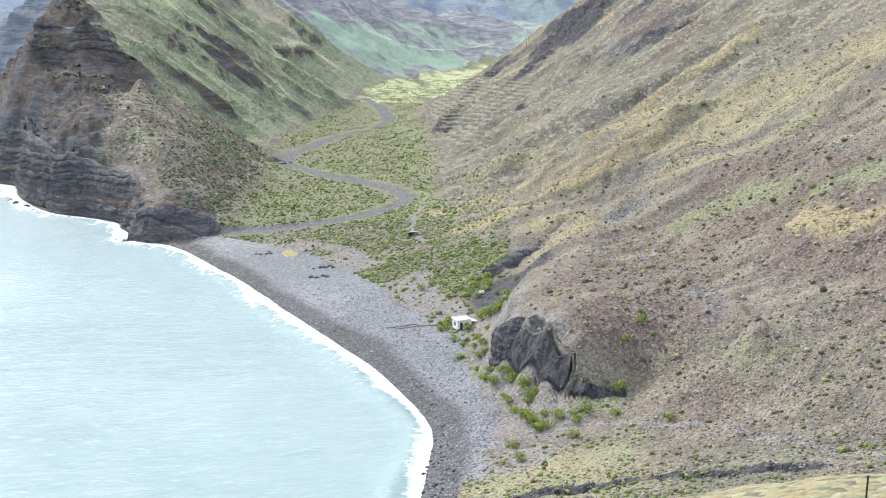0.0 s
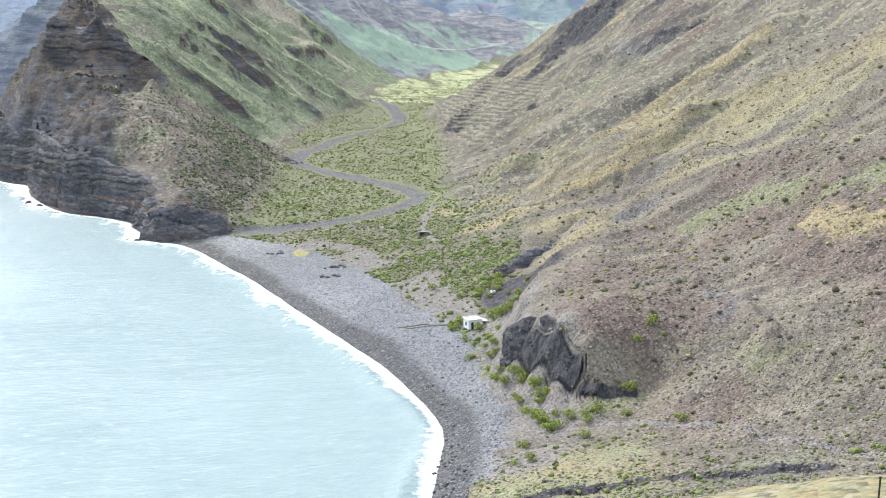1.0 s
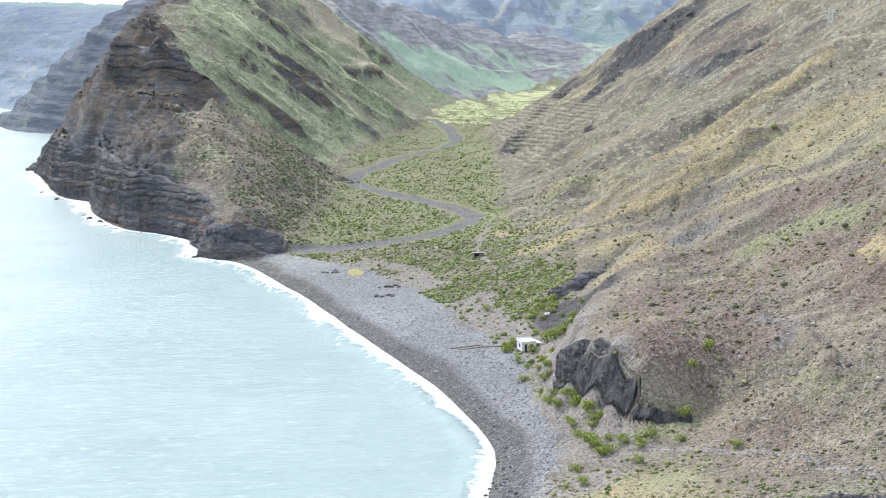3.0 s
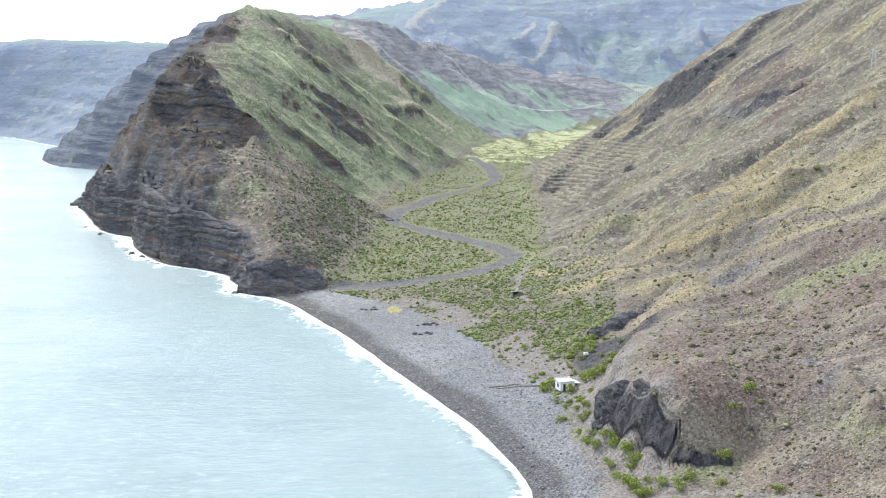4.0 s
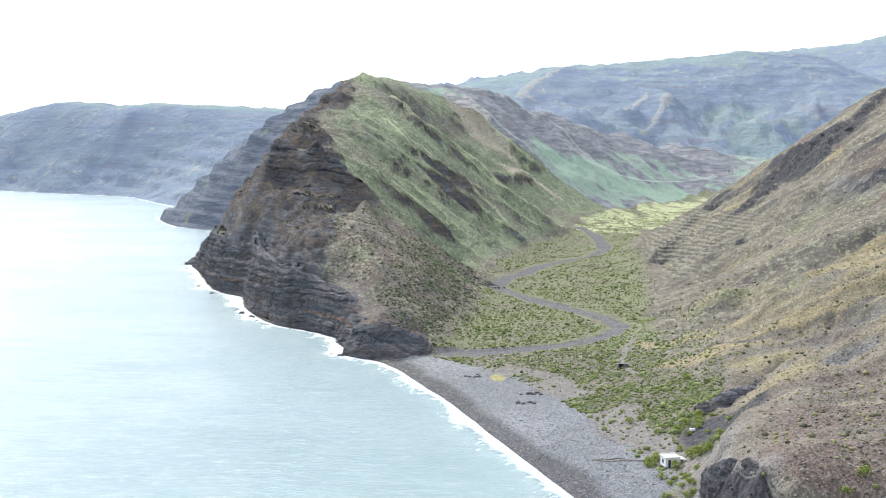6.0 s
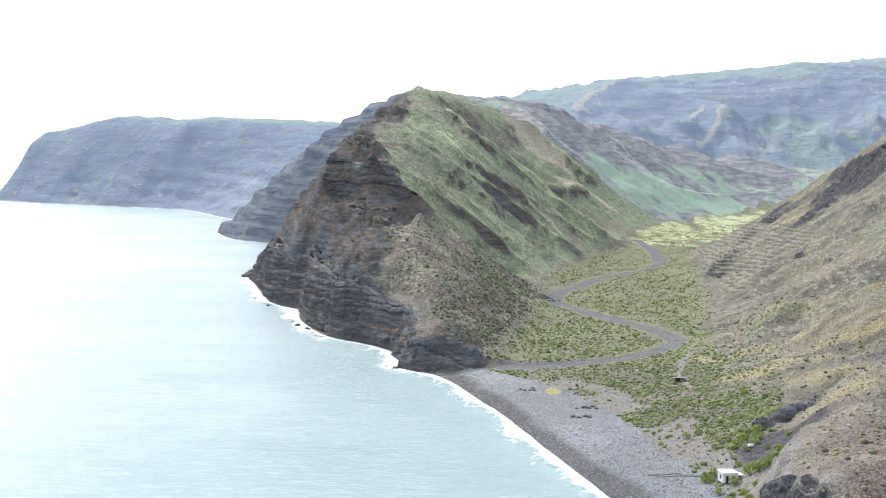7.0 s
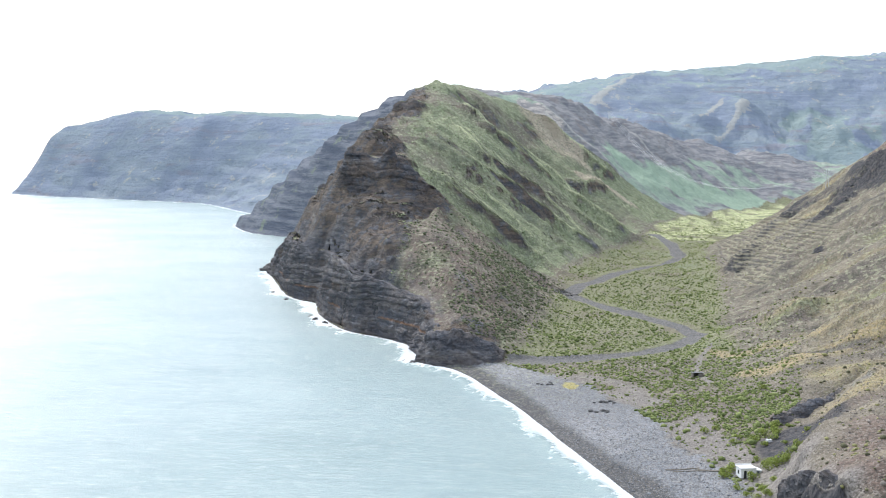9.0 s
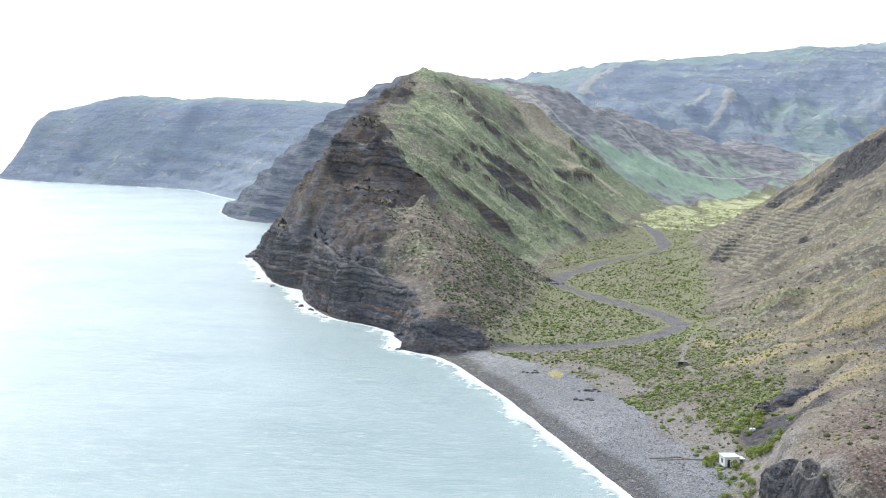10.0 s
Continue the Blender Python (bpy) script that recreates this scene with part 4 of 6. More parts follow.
def covers():
    """What covers the ground where: scrub, dry grass, bare lava, shingle, tracks."""
    x, y, z, m = GX, GY, GZ, GM
    r, inland = np.hypot(x, y), m["inland"]
    dzr = np.gradient(z, RR, axis=0)
    dza = np.gradient(z, axis=1) / np.maximum(np.gradient(np.unwrap(AZ))[None, :] * RR[:, None], 1e-6)
    steep = np.hypot(dzr, dza)
    gx = dzr * np.sin(AZ) + dza * np.cos(AZ)
    big, mid = fbm(x, y, 160, 3, 61), fbm(x, y, 45, 3, 67)
    diag = fbm(0.2 * x, y + 0.12 * x + 14 * fbm(x, y, 150, 2, 3), 26, 3, 71)
    a = {}
    beach = m["beach"] * smooth(7, -5, inland - m["width"] + 4 * mid + 3 * fbm(x, y, 7, 2, 69)) * smooth(0.75, 0.45, steep) * smooth(8, 6, z)
    crag = m["crag"]
    sunny = smooth(-0.15, 0.25, -gx) * smooth(760, 860, y)
    patch, spot = fbm(x, y, 110, 4, 93), fbm(x, y, 40, 4, 91)
    seaward = m["west"] * m["cliffy"] * smooth(0.0, 0.5, smooth(115, 60, inland) * smooth(-55, -85, x + 14 * spot - 0.05 * (y - 600)) + smooth(24, 12, inland + 4 * spot))
    a["rock"] = np.clip(smooth(0.95, 1.5, steep + 0.3 * mid) * (m["west"] + 0.7 * m["far"]) + crag * smooth(0.45, 0.8, steep + 0.3 * mid + 0.4 * smooth(500, 900, r))
                        + seaward * smooth(0.12, 0.5, steep + 0.25 * spot) + m["west"] * smooth(0.1, .5, spot - 0.4 * sunny + 0.1) * 0.5, 0, 1)
    a["green"] = np.clip(m["floor"] * (0.12 + 0.4 * mid) + m["west"] * (0.36 + 0.34 * sunny + 0.55 * patch) + m["near"] * (0.35 + 0.5 * mid)
                         + m["east"] * (0.06 + 0.3 * diag - 0.2 * big) * smooth(1000, 500, r), 0, 1)
    a["rock"] = np.maximum(a["rock"] * (1 - 0.35 * m["east"] * (r > 330)), smooth(1430, 1500, r) * smooth(2500, 2300, r) * smooth(75, 110, z + 22 * patch))
    a["lava"] = crag * smooth(0.45, 0.8, steep + 0.3 * mid + 0.4 * smooth(500, 900, r) + (r < 330)) * (x > 20) * (1 - 0.3 * (r > 330))
    a["rock"] = a["rock"] * (1 - np.clip(m["east"] + (x > 20) * crag, 0, 1) * (r < 1430))
    a["tuff"] = smooth(-62, -75, x) * smooth(0.5, 0.9, steep) * m["west"] * m["cliffy"] * smooth(70, 40, inland) * np.exp(-((z - 9.5 - 1.5 * fbm(m["along"], y * 0, 60, 2, 95)) / 1.1) ** 2) * smooth(-0.25, 0.2, fbm(x, y, 35, 2, 97) + .1)
    a["dry"] = np.clip(m["east"] * (0.18 + 0.75 * diag + 0.25 * big + 0.12 * smooth(280, 450, r) - 0.35 * smooth(520, 800, r)) + m["near"] * (0.3 + 0.7 * big) + 0.25 * m["floor"] * (0.5 - mid), 0, 1)
    a["dry"] = a["dry"] * (1 - 0.65 * m["east"] * smooth(400, 300, r))
    a["dry"] = np.maximum(a["dry"], smooth(62, 52, r) * (r > 30))
    a["ochre"] = smooth(64, 54, r) * (r > 25) * (0.55 + 0.4 * fbm(x, y, 7, 3, 209))
    a["yellow"] = smooth(5, 2, np.hypot((x - 10) * 1.0, (y - 482) * 0.55) + 1.5 * fbm(x, y, 5, 2, 215))
    # where the valley floor is painted as lying in the sun
    a["sunlit"] = smooth(1120, 1200, y + 60 * mid) * smooth(1800, 1650, r) * m["floor"] * (0.62 + 0.9 * fbm(x, y, 26, 3, 99))
    for key in ("crest_light", "band", "pale", "lush"):
        a[key] = m[key]
    # the upper seaward face is broken brown rock, the lower one grey lava flows
    a["rock"] = np.maximum(a["rock"] * (1 - 0.5 * m["lush"]), m["band"] * m["west"] * smooth(1400, 1300, r) * 0.38)
    a["brown"] = np.clip(smooth(25, 55, z + 22 * spot) + m["band"], 0, 1)
    a["lava"] = np.maximum(a["lava"], m["band"] * m["east"] * (0.35 + 0.65 * smooth(0.25, 0.6, steep + 0.4 * spot)))
    flank = m["west"] * smooth(840, 790, y) * (1 - seaward)
    facet = m["facet"]
    streak = fbm(x + 0.25 * y, 0.18 * y - 0.05 * x, 13, 3, 205)
    a["rock"] = np.maximum(a["rock"] * (1 - 0.75 * facet), np.clip(flank - facet, 0, 1) * 0.85 * smooth(-0.5, 0.15, spot))
    a["rock"] = np.maximum(a["rock"], facet * (0.3 + 0.3 * streak + 0.15 * smooth(-50, -5, x)))
    a["brown"] = np.maximum(a["brown"], flank)
    snout = np.hypot((x + 38) / 26, (y - 545) / 16)
    a["rock"] = np.maximum(a["rock"], m["west"] * smooth(1.4, 0.7, snout + 0.5 * spot))
    a["green"] = np.clip(a["green"], 0, 1) * (1 - 0.7 * facet) + facet * (0.12 + 0.4 * spot)
    tan = np.exp(-(((x + 52) / 24) ** 2 + ((y - 655) / 80) ** 2))
    a["pale"] = np.maximum(a["pale"], facet * 0.22 * tan * (0.7 + 0.6 * spot))
    fine = fbm(0.13 * x, y + 0.12 * x + 14 * fbm(x, y, 150, 2, 3), 8, 3, 207)
    a["olive"] = m["floor"] * (0.75 + 0.5 * mid) * (1 - beach)
    a["red"] = 0.85 * facet * (0.8 + 0.5 * spot) + 0.6 * m["east"] * smooth(480, 330, r) * smooth(-0.35, 0.35, fbm(x, y, 32, 4, 217) + 0.15)
    a["terraced"] = m["east"] * np.maximum(smooth(800, 850, y) * smooth(1035, 1000, y) * smooth(14, 18, z) * smooth(58, 44, z), smooth(690, 740, y) * smooth(850, 800, y) * smooth(13, 16, z) * smooth(34, 26, z))
    a["streak"] = np.clip(0.5 + 0.6 * fine * m["east"] + 0.5 * streak * facet, 0, 1)
    for key in ("ochre", "olive", "grey", "red", "gully", "shrubby"):
        a[key] = np.maximum(a.get(key, 0), np.clip((0.85 if key in ("ochre", "shrubby") else 0.62) * m[key] * (1 + 0.9 * fine), 0, 1))
    flat = smooth(0.5, 0.25, steep) * smooth(1900, 2300, r) * smooth(120, 160, z)
    a["lush"] = np.maximum(a["lush"], 0.75 * flat)
    a["yon"] = smooth(400, 620, r) * (1 - m["floor"]) * (1 - 0.15 * m["east"])
    a["lava"] = np.maximum(a["lava"], m["east"] * smooth(560, 760, r) * 0.5 * smooth(-0.15, 0.35, spot))
    a["lava"] = a["lava"] * np.where((r < 330) & (x > 92) & (y > 215), 0.25, 1)
    a["shingle"] = beach
    scree = smooth(20, 12, np.hypot((x - 77) * 1.1, (y - 364) * 0.8) + 3 * mid)
    a["sand"] = np.clip(smooth(30, 12, inland - m["width"] + 12 * mid) * smooth(-3, 3, inland - m["width"]) * smooth(213, 230, y) * smooth(530, 490, y) * (0.8 + 0.8 * mid), 0, 1) * (1 - m["cliffy"]) * (1 - scree)
    a["sand"] = np.maximum(a["sand"], 0.9 * smooth(13, 8, np.hypot((x - 55) * 1.3, (y - 372) * 0.5) + 2 * mid))
    for p in PATHS:
        at = (y > min(q[1] for q in p) - 4) & (y < max(q[1] for q in p) + 4) & (x > 30) & (x < 160)
        a["sand"][at] = np.maximum(a["sand"][at], 0.9 * smooth(1.5, 0.9, near_line(x[at], y[at], p)[0]))
    at = (y > 480) & (y < 1600) & (x > -60) & (x < 200)
    d, along = np.full_like(x, 1e3), np.zeros_like(x)
    d[at], s, along[at] = near_line(x[at], y[at], [(p[0], p[1]) for p in LAND["stream bed"]])
    a["gravel"] = smooth(1.3, 0.8, d / (5.0 + 1.5 * mid + 3 * smooth(80, 0, along))) * smooth(0, 10, inland)
    a["wet"] = smooth(11, 6, inland + 2.5 * mid) * smooth(-2, 0, inland)
    a["lava"] = np.maximum(a["lava"], 0.75 * scree)
    for key in ("green", "dry", "sunlit"):
        a[key] = a[key] * (1 - beach) * (1 - scree)
    return a


COVER = covers()
FLAT = {k: 0.25 * (v[:-1, :] + v[1:, :] + np.roll(v, -1, 1)[:-1, :] + np.roll(v, -1, 1)[1:, :]) for k, v in {**GM, "r": np.hypot(GX, GY), "y": GY, "z": GZ, "bear": GX / np.maximum(GY, 1)}.items()}
deep = FLAT["inland"] < -60
headland = (FLAT["head"] > 0.5)
mountains = (FLAT["r"] > 2450) & ~headland
east = (FLAT["east"] > 0.35) & ~mountains & ~headland
west = (FLAT["west"] > 0.35) & ~mountains & ~headland
beach = (FLAT["inland"] < FLAT["width"]) & (FLAT["y"] > 205) & (FLAT["y"] < 560) & ~east & ~west & ~headland & ~mountains
cape = (FLAT["r"] > 1265) & (FLAT["bear"] < -0.113) & (FLAT["r"] < 2000)
ridge = (FLAT["r"] > 1430) & ~cape & (FLAT["floor"] < 0.4) & ~mountains & ~headland
east, west, headland, mountains = east & ~ridge & ~cape, west & ~ridge & ~cape, headland & ~cape, mountains & ~cape
rest = ~(cape | ridge | headland | mountains | east | west | beach)
for name, pick, label, cat in (
        ("ground", rest, "valley floor of green scrub, dry grass and stones", "ground"),
        ("hillside_east", east, "steep stony brown hillside with dry ochre grass", "hillside"),
        ("headland_west", west, "dark layered lava headland with green grassy slopes", "headland"),
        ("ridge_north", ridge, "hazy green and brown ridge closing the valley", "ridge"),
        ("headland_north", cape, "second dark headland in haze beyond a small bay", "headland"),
        ("beach", beach, "curved beach of grey shingle and cobbles by the sea", "beach"),
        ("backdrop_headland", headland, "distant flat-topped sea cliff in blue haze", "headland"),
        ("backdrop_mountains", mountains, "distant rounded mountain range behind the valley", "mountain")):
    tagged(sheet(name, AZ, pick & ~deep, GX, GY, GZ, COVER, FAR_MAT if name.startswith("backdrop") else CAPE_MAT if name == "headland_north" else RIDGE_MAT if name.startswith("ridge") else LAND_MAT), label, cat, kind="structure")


def rock_face(name, foot, top, label, seed, cell=1.0, out=1.6, flow=3.2, column=5.0, brown=0.4, lava=0.0, tuff=0.0, jag=0.6):
    """A cliff between a foot line and a top line with as many points: flows of uneven reach, upright joints and a cap that runs back into the hill."""
    foot, top = np.array(foot, float), np.array(top, float)
    s = np.append(0, np.cumsum(np.hypot(*np.diff(foot[:, :2], axis=0).T)))
    n = max(12, int(s[-1] / cell))
    u = np.linspace(0, s[-1], n)
    f, t = (np.stack([np.interp(u, s, line[:, k]) for k in range(3)], 1) for line in (foot, top))
    t[:, 2] += jag * (ridged(u, 0 * u, 3 * column, 3, seed + 9) + np.round(1.5 * fbm(u, 0 * u, 2 * column, 2, seed + 11)))
    rows = max(12, int((t[:, 2] - f[:, 2]).max() / (0.6 * cell)))
    v = np.linspace(0, 1, rows)[:, None]
    tang = np.gradient(f[:, :2], axis=0)
    wide = np.ones(max(3, n // 40) * 2 + 1)
    pad = len(wide) // 2
    tang = np.stack([np.convolve(np.pad(tang[:, k], pad, mode="edge"), wide / len(wide), "valid") for k in range(2)], 1)
    norm = np.stack([tang[:, 1], -tang[:, 0]], 1) / np.maximum(np.hypot(*tang.T), 1e-6)[:, None]
    norm *= np.sign(((f - t)[:, :2] * norm).sum(1).mean())
    z = f[:, 2] + (t[:, 2] - f[:, 2]) * v
    uu = np.broadcast_to(u, z.shape)
    bed = (z + 0.05 * uu + 0.5 * flow * fbm(uu, z, 28, 3, seed)) / flow + 40
    lay = np.floor(bed).astype(int)
    reach = np.random.RandomState(seed).rand(512)[lay % 512]
    rim = smooth(0.0, 0.15, bed - lay) * smooth(1.0, 0.75, bed - lay)
    d = out * (0.9 * reach * rim + 0.45 * ridged(uu, 0.3 * z, column, 3, seed + 3) + 0.9 * fbm(uu, 0.6 * z, 5 * column, 4, seed + 5) + 0.35 * fbm(uu, z, 0.5 * column, 3, seed + 7))
    ends = smooth(0, 0.05, uu / s[-1]) * smooth(1, 0.95, uu / s[-1])
    d = d * ends * smooth(1.0, 0.9, v) - 3.0 * out * (1 - ends)
    lean = v ** 1.25
    x = f[:, 0] + (t[:, 0] - f[:, 0]) * lean + norm[:, 0] * d
    y = f[:, 1] + (t[:, 1] - f[:, 1]) * lean + norm[:, 1] * d
    for back, drop in ((1.2, -0.1), (3.0, 0.3), (5.0, 2.0)):
        x, y, z = np.vstack([x, t[:, 0] - norm[:, 0] * back]), np.vstack([y, t[:, 1] - norm[:, 1] * back]), np.vstack([z, t[:, 2] - drop])
    one = np.ones_like(x)
    keep = np.ones((x.shape[0] - 1, n), bool)
    keep[:, -1] = False
    attrs = {"rock": one, "brown": brown * one, "lava": lava * one, "tuff": tuff * np.exp(-((z - 9.5 - 1.5 * fbm(x, y, 60, 2, 95)) / 1.0) ** 2) * smooth(-0.1, 0.25, fbm(x, y, 45, 2, 97))}
    return tagged(sheet(name, None, keep, x, y, z, attrs, LAND_MAT), label, "cliff", kind="structure")


def coast_cliff():
    a = np.arange(CLIFF_ALONG[0] - 4, CLIFF_ALONG[11] + 40, 3.0)
    line = np.array(COAST)
    gone = np.append(0, np.cumsum(np.hypot(*np.diff(line, axis=0).T)))
    x, y = np.interp(a, gone, line[:, 0]), np.interp(a, gone, line[:, 1])
    soft = np.ones(9) / 9
    px, py = (np.convolve(np.pad(g, 4, mode="edge"), soft, "valid") for g in (x, y))
    tx, ty = np.gradient(px), np.gradient(py)
    n = np.hypot(tx, ty)
    h = np.maximum(cliff_height(a), 2.5)
    bay = 1.5 + 2.5 * ridged(a, 0 * a, 38, 3, 211)
    foot = np.stack([px + ty / n * bay, py - tx / n * bay, 0 * a - 1.5], 1)
    top = np.stack([px + ty / n * (8.5 + 0.5 * bay), py - tx / n * (8.5 + 0.5 * bay), h], 1)
    rock_face("sea_cliff", foot, top, "dark sea cliff of layered lava flows above the surf", 301, 1.0, 1.8, 3.6, 6.0, 0.35, 0.0, 0.55)


coast_cliff()
CRAG_FACES = {
    "spur_crag": ([(-149, 824, 70), (-145, 810, 71), (-137, 804, 72), (-127, 801, 71), (-120, 799, 72), (-114, 797, 74), (-108, 795, 74), (-103, 793, 74), (-95, 788, 70), (-86, 783, 66), (-78, 782, 62)],
                  [(-143, 832, 95), (-141, 819, 100), (-136, 818, 101), (-128, 817, 98), (-121, 815, 94.5), (-114, 810, 96), (-108, 806, 100.5), (-104, 803, 96), (-96, 798, 90), (-86, 793, 82), (-76, 790, 74)],
                  "dark jagged crag of broken lava along the spur", 0.7, 2.2, 6.0, 6.0, 0.8, 0.0, 0.0, 1.6),
    "snout_cliff": ([(-62, 546, -1), (-54, 538, 0), (-45, 535, 0.3), (-35, 533, 1.0), (-26, 533, 1.5), (-18, 536, 2.5)],
                    [(-58, 552, 12.5), (-51, 546, 14.5), (-43, 544, 16), (-35, 542, 14.5), (-26, 541, 11), (-17, 541, 6.5)],
                    "dark undercut lava snout where the cliff meets the beach", 0.5, 1.3, 8.0, 3.5, 0.35, 0.0),
    "knob_cliff": ([(56.1, 293, 7.0), (57.9, 285, 7.9), (61.0, 279, 8.5), (63.9, 273, 9.1), (65.9, 268, 9.3), (66.0, 259, 9.5), (69.3, 253.5, 9.7), (74.4, 250.5, 10.3), (79.1, 250.5, 11.6), (85.1, 252.5, 13.8)],
                   [(58.3, 298, 14.2), (59.4, 290, 18.6), (62.1, 284, 21.2), (65.3, 279, 23.0), (66.6, 272, 22.6), (66.8, 262, 17.9), (70.5, 258, 17.7), (75.5, 256.5, 16.6), (80.6, 255.5, 15.1), (86.2, 256, 14.9)],
                   "dark slate-grey lava crag above the hut and bushes", 0.35, 0.8, 6.0, 2.6, 0.3, 0.42),
    "outcrop_cliff": ([(76, 388, 8.5), (81, 390.5, 10), (86, 392.5, 11.5), (91, 395, 14), (96, 398, 17)],
                      [(75.5, 391, 10.8), (80, 393.5, 12.6), (85, 395.5, 14.4), (91, 397.5, 16.6), (97, 400, 18)],
                      "dark columnar lava outcrop above the scree", 0.4, 0.6, 7.0, 2.0, 0.5, 0.2),
}
for k, (name, (foot, top, label, *shape)) in enumerate(CRAG_FACES.items()):
    rock_face(name, foot, top, label, 320 + 10 * k, *shape)


def sea():
    az = np.radians(np.concatenate([np.arange(-29.0, 12.0, 0.12), np.arange(12.0, 331.0, 3.0)]))
    rr = [40.0]
    while rr[-1] < 4950:
        rr.append(rr[-1] * (1.006 if 150 < rr[-1] < 1200 else 1.02))
    rr = np.array(rr)
    x, y = np.outer(rr, np.sin(az)), np.outer(rr, np.cos(az))
    d, side, along = near_line(x, y, COAST)
    out = -d * side
    swell = fbm(x, y, 60, 2, 81)
    z = 0.12 * swell + 0.9 * np.exp(-((out - 5 - 3 * fbm(x, y, 40, 2, 83)) / 3.0) ** 2)
    rocky = smooth(-5, 10, along - BEACH_LEN)
    reach = 11.5 + 6.5 * fbm(x, y, 20, 4, 85) + rocky * (3 + 9 * fbm(x, y, 50, 3, 87)) + 9 * np.exp(-((x + 62) ** 2 + (y - 548) ** 2) / 500)
    reach = np.maximum(reach * (0.62 + 0.38 * smooth(235, 340, y)), 4.0)
    foam = (0.8 + 0.15 * rocky) * smooth(reach, 0, out) * smooth(1300, 900, np.hypot(x, y)) + 0.7 * smooth(9, 2, out) * smooth(1300, 1600, np.hypot(x, y))
    shallow = 0.35 * smooth(60, 10, out)
    keep = (out[:-1, :] > -14)
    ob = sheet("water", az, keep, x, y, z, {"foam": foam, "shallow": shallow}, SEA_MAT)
    tagged(ob, "pale turquoise sea with small ripples and white surf", "sea", kind="structure")


sea()

# ---- helpers for things ----
def mat(name, color, rough=0.8, metal=0.0, var=0.25, scale=3.0):
    k = Nodes(name)
    dark = tuple(c * (1 - var) for c in color)
    c = k.mix(k.ramp(k.noise(scale, 5, 0.6), 0.3, 0.7), dark, color)
    c = k.mix(k.math("MULTIPLY", k.ramp(k.noise(scale * 7, 3), 0.55, 0.75), 0.4), c, tuple(v * 0.6 for v in color))
    k.bump(k.noise(scale * 6, 4), 0.2, 0.03)
    return k.done(c, rough, metal)


def leaf_material(name, low, high):
    """Foliage that varies from leaf clump to leaf clump."""
    k = Nodes(name)
    g = k.n.new("ShaderNodeNewGeometry")
    c = k.mix(g.outputs["Random Per Island"], low, high)
    c = k.mix(k.math("MULTIPLY", k.ramp(k.noise(2.5, 4), 0.45, 0.65), 0.5), c, tuple(v * 0.5 for v in low))
    return k.done(c, 0.8, 0, 0.15)


def stone_material(name, low, high):
    k = Nodes(name)
    g = k.n.new("ShaderNodeNewGeometry")
    c = k.mix(g.outputs["Random Per Island"], low, high)
    c = k.mix(k.math("MULTIPLY", k.ramp(k.noise(4, 4), 0.5, 0.7), 0.5), c, tuple(v * 0.5 for v in low))
    k.bump(k.noise(5, 4), 0.4, 0.08)
    return k.done(c, 0.9, 0, 0.2)


def part(name, bm, material, parent=None, label=""):
    me = bpy.data.meshes.new(name)
    bm.normal_update()
    bm.to_mesh(me)
    bm.free()
    me.materials.append(material)
    ob = new(name, me)
    ob.parent = parent
    return tagged(ob, label)


def thing(name, m, label, category, group=""):
    ob = new(name)
    ob.matrix_world = m
    return tagged(ob, label, category, group)


def box(bm, x0, x1, y0, y1, z0, z1, bevel=0.0, turn=None):
    made = bmesh.ops.create_cube(bm, size=1.0, matrix=Matrix.Translation(((x0 + x1) / 2, (y0 + y1) / 2, (z0 + z1) / 2)) @ Matrix.Diagonal((x1 - x0, y1 - y0, z1 - z0, 1)))
    if turn:
        bmesh.ops.transform(bm, matrix=turn, verts=made["verts"])
    if bevel:
        bmesh.ops.bevel(bm, geom=list({e for v in made["verts"] for e in v.link_edges}), offset=bevel, segments=2, affect="EDGES")
    return bm


def rod(bm, a, b, r0, r1, sides=8, rng=None):
    """A tapered rod from a to b."""
    a, b = Vector(a), Vector(b)
    made = bmesh.ops.create_cone(bm, cap_ends=True, segments=sides, radius1=r0, radius2=r1, depth=(b - a).length)
    q = (b - a).to_track_quat("Z", "Y").to_matrix().to_4x4()
    bmesh.ops.transform(bm, matrix=Matrix.Translation((a + b) / 2) @ q, verts=made["verts"])
    return bm


def lump(bm, at, size, rough, rng, subdiv=1):
    made = bmesh.ops.create_icosphere(bm, subdivisions=subdiv, radius=1.0)
    for v in made["verts"]:
        v.co *= 1 + rng.uniform(-rough, rough)
        v.co = Vector((v.co.x * size[0], v.co.y * size[1], v.co.z * size[2])) + Vector(at)
    return bm


def template(make, seeds):
    """Small shapes as arrays, for strewing."""
    out = []
    for s in seeds:
        bm = bmesh.new()
        make(bm, random.Random(s))
        bmesh.ops.triangulate(bm, faces=bm.faces)
        bm.verts.index_update()
        out.append((np.array([v.co[:] for v in bm.verts]), np.array([[v.index for v in f.verts] for f in bm.faces])))
        bm.free()
    return out


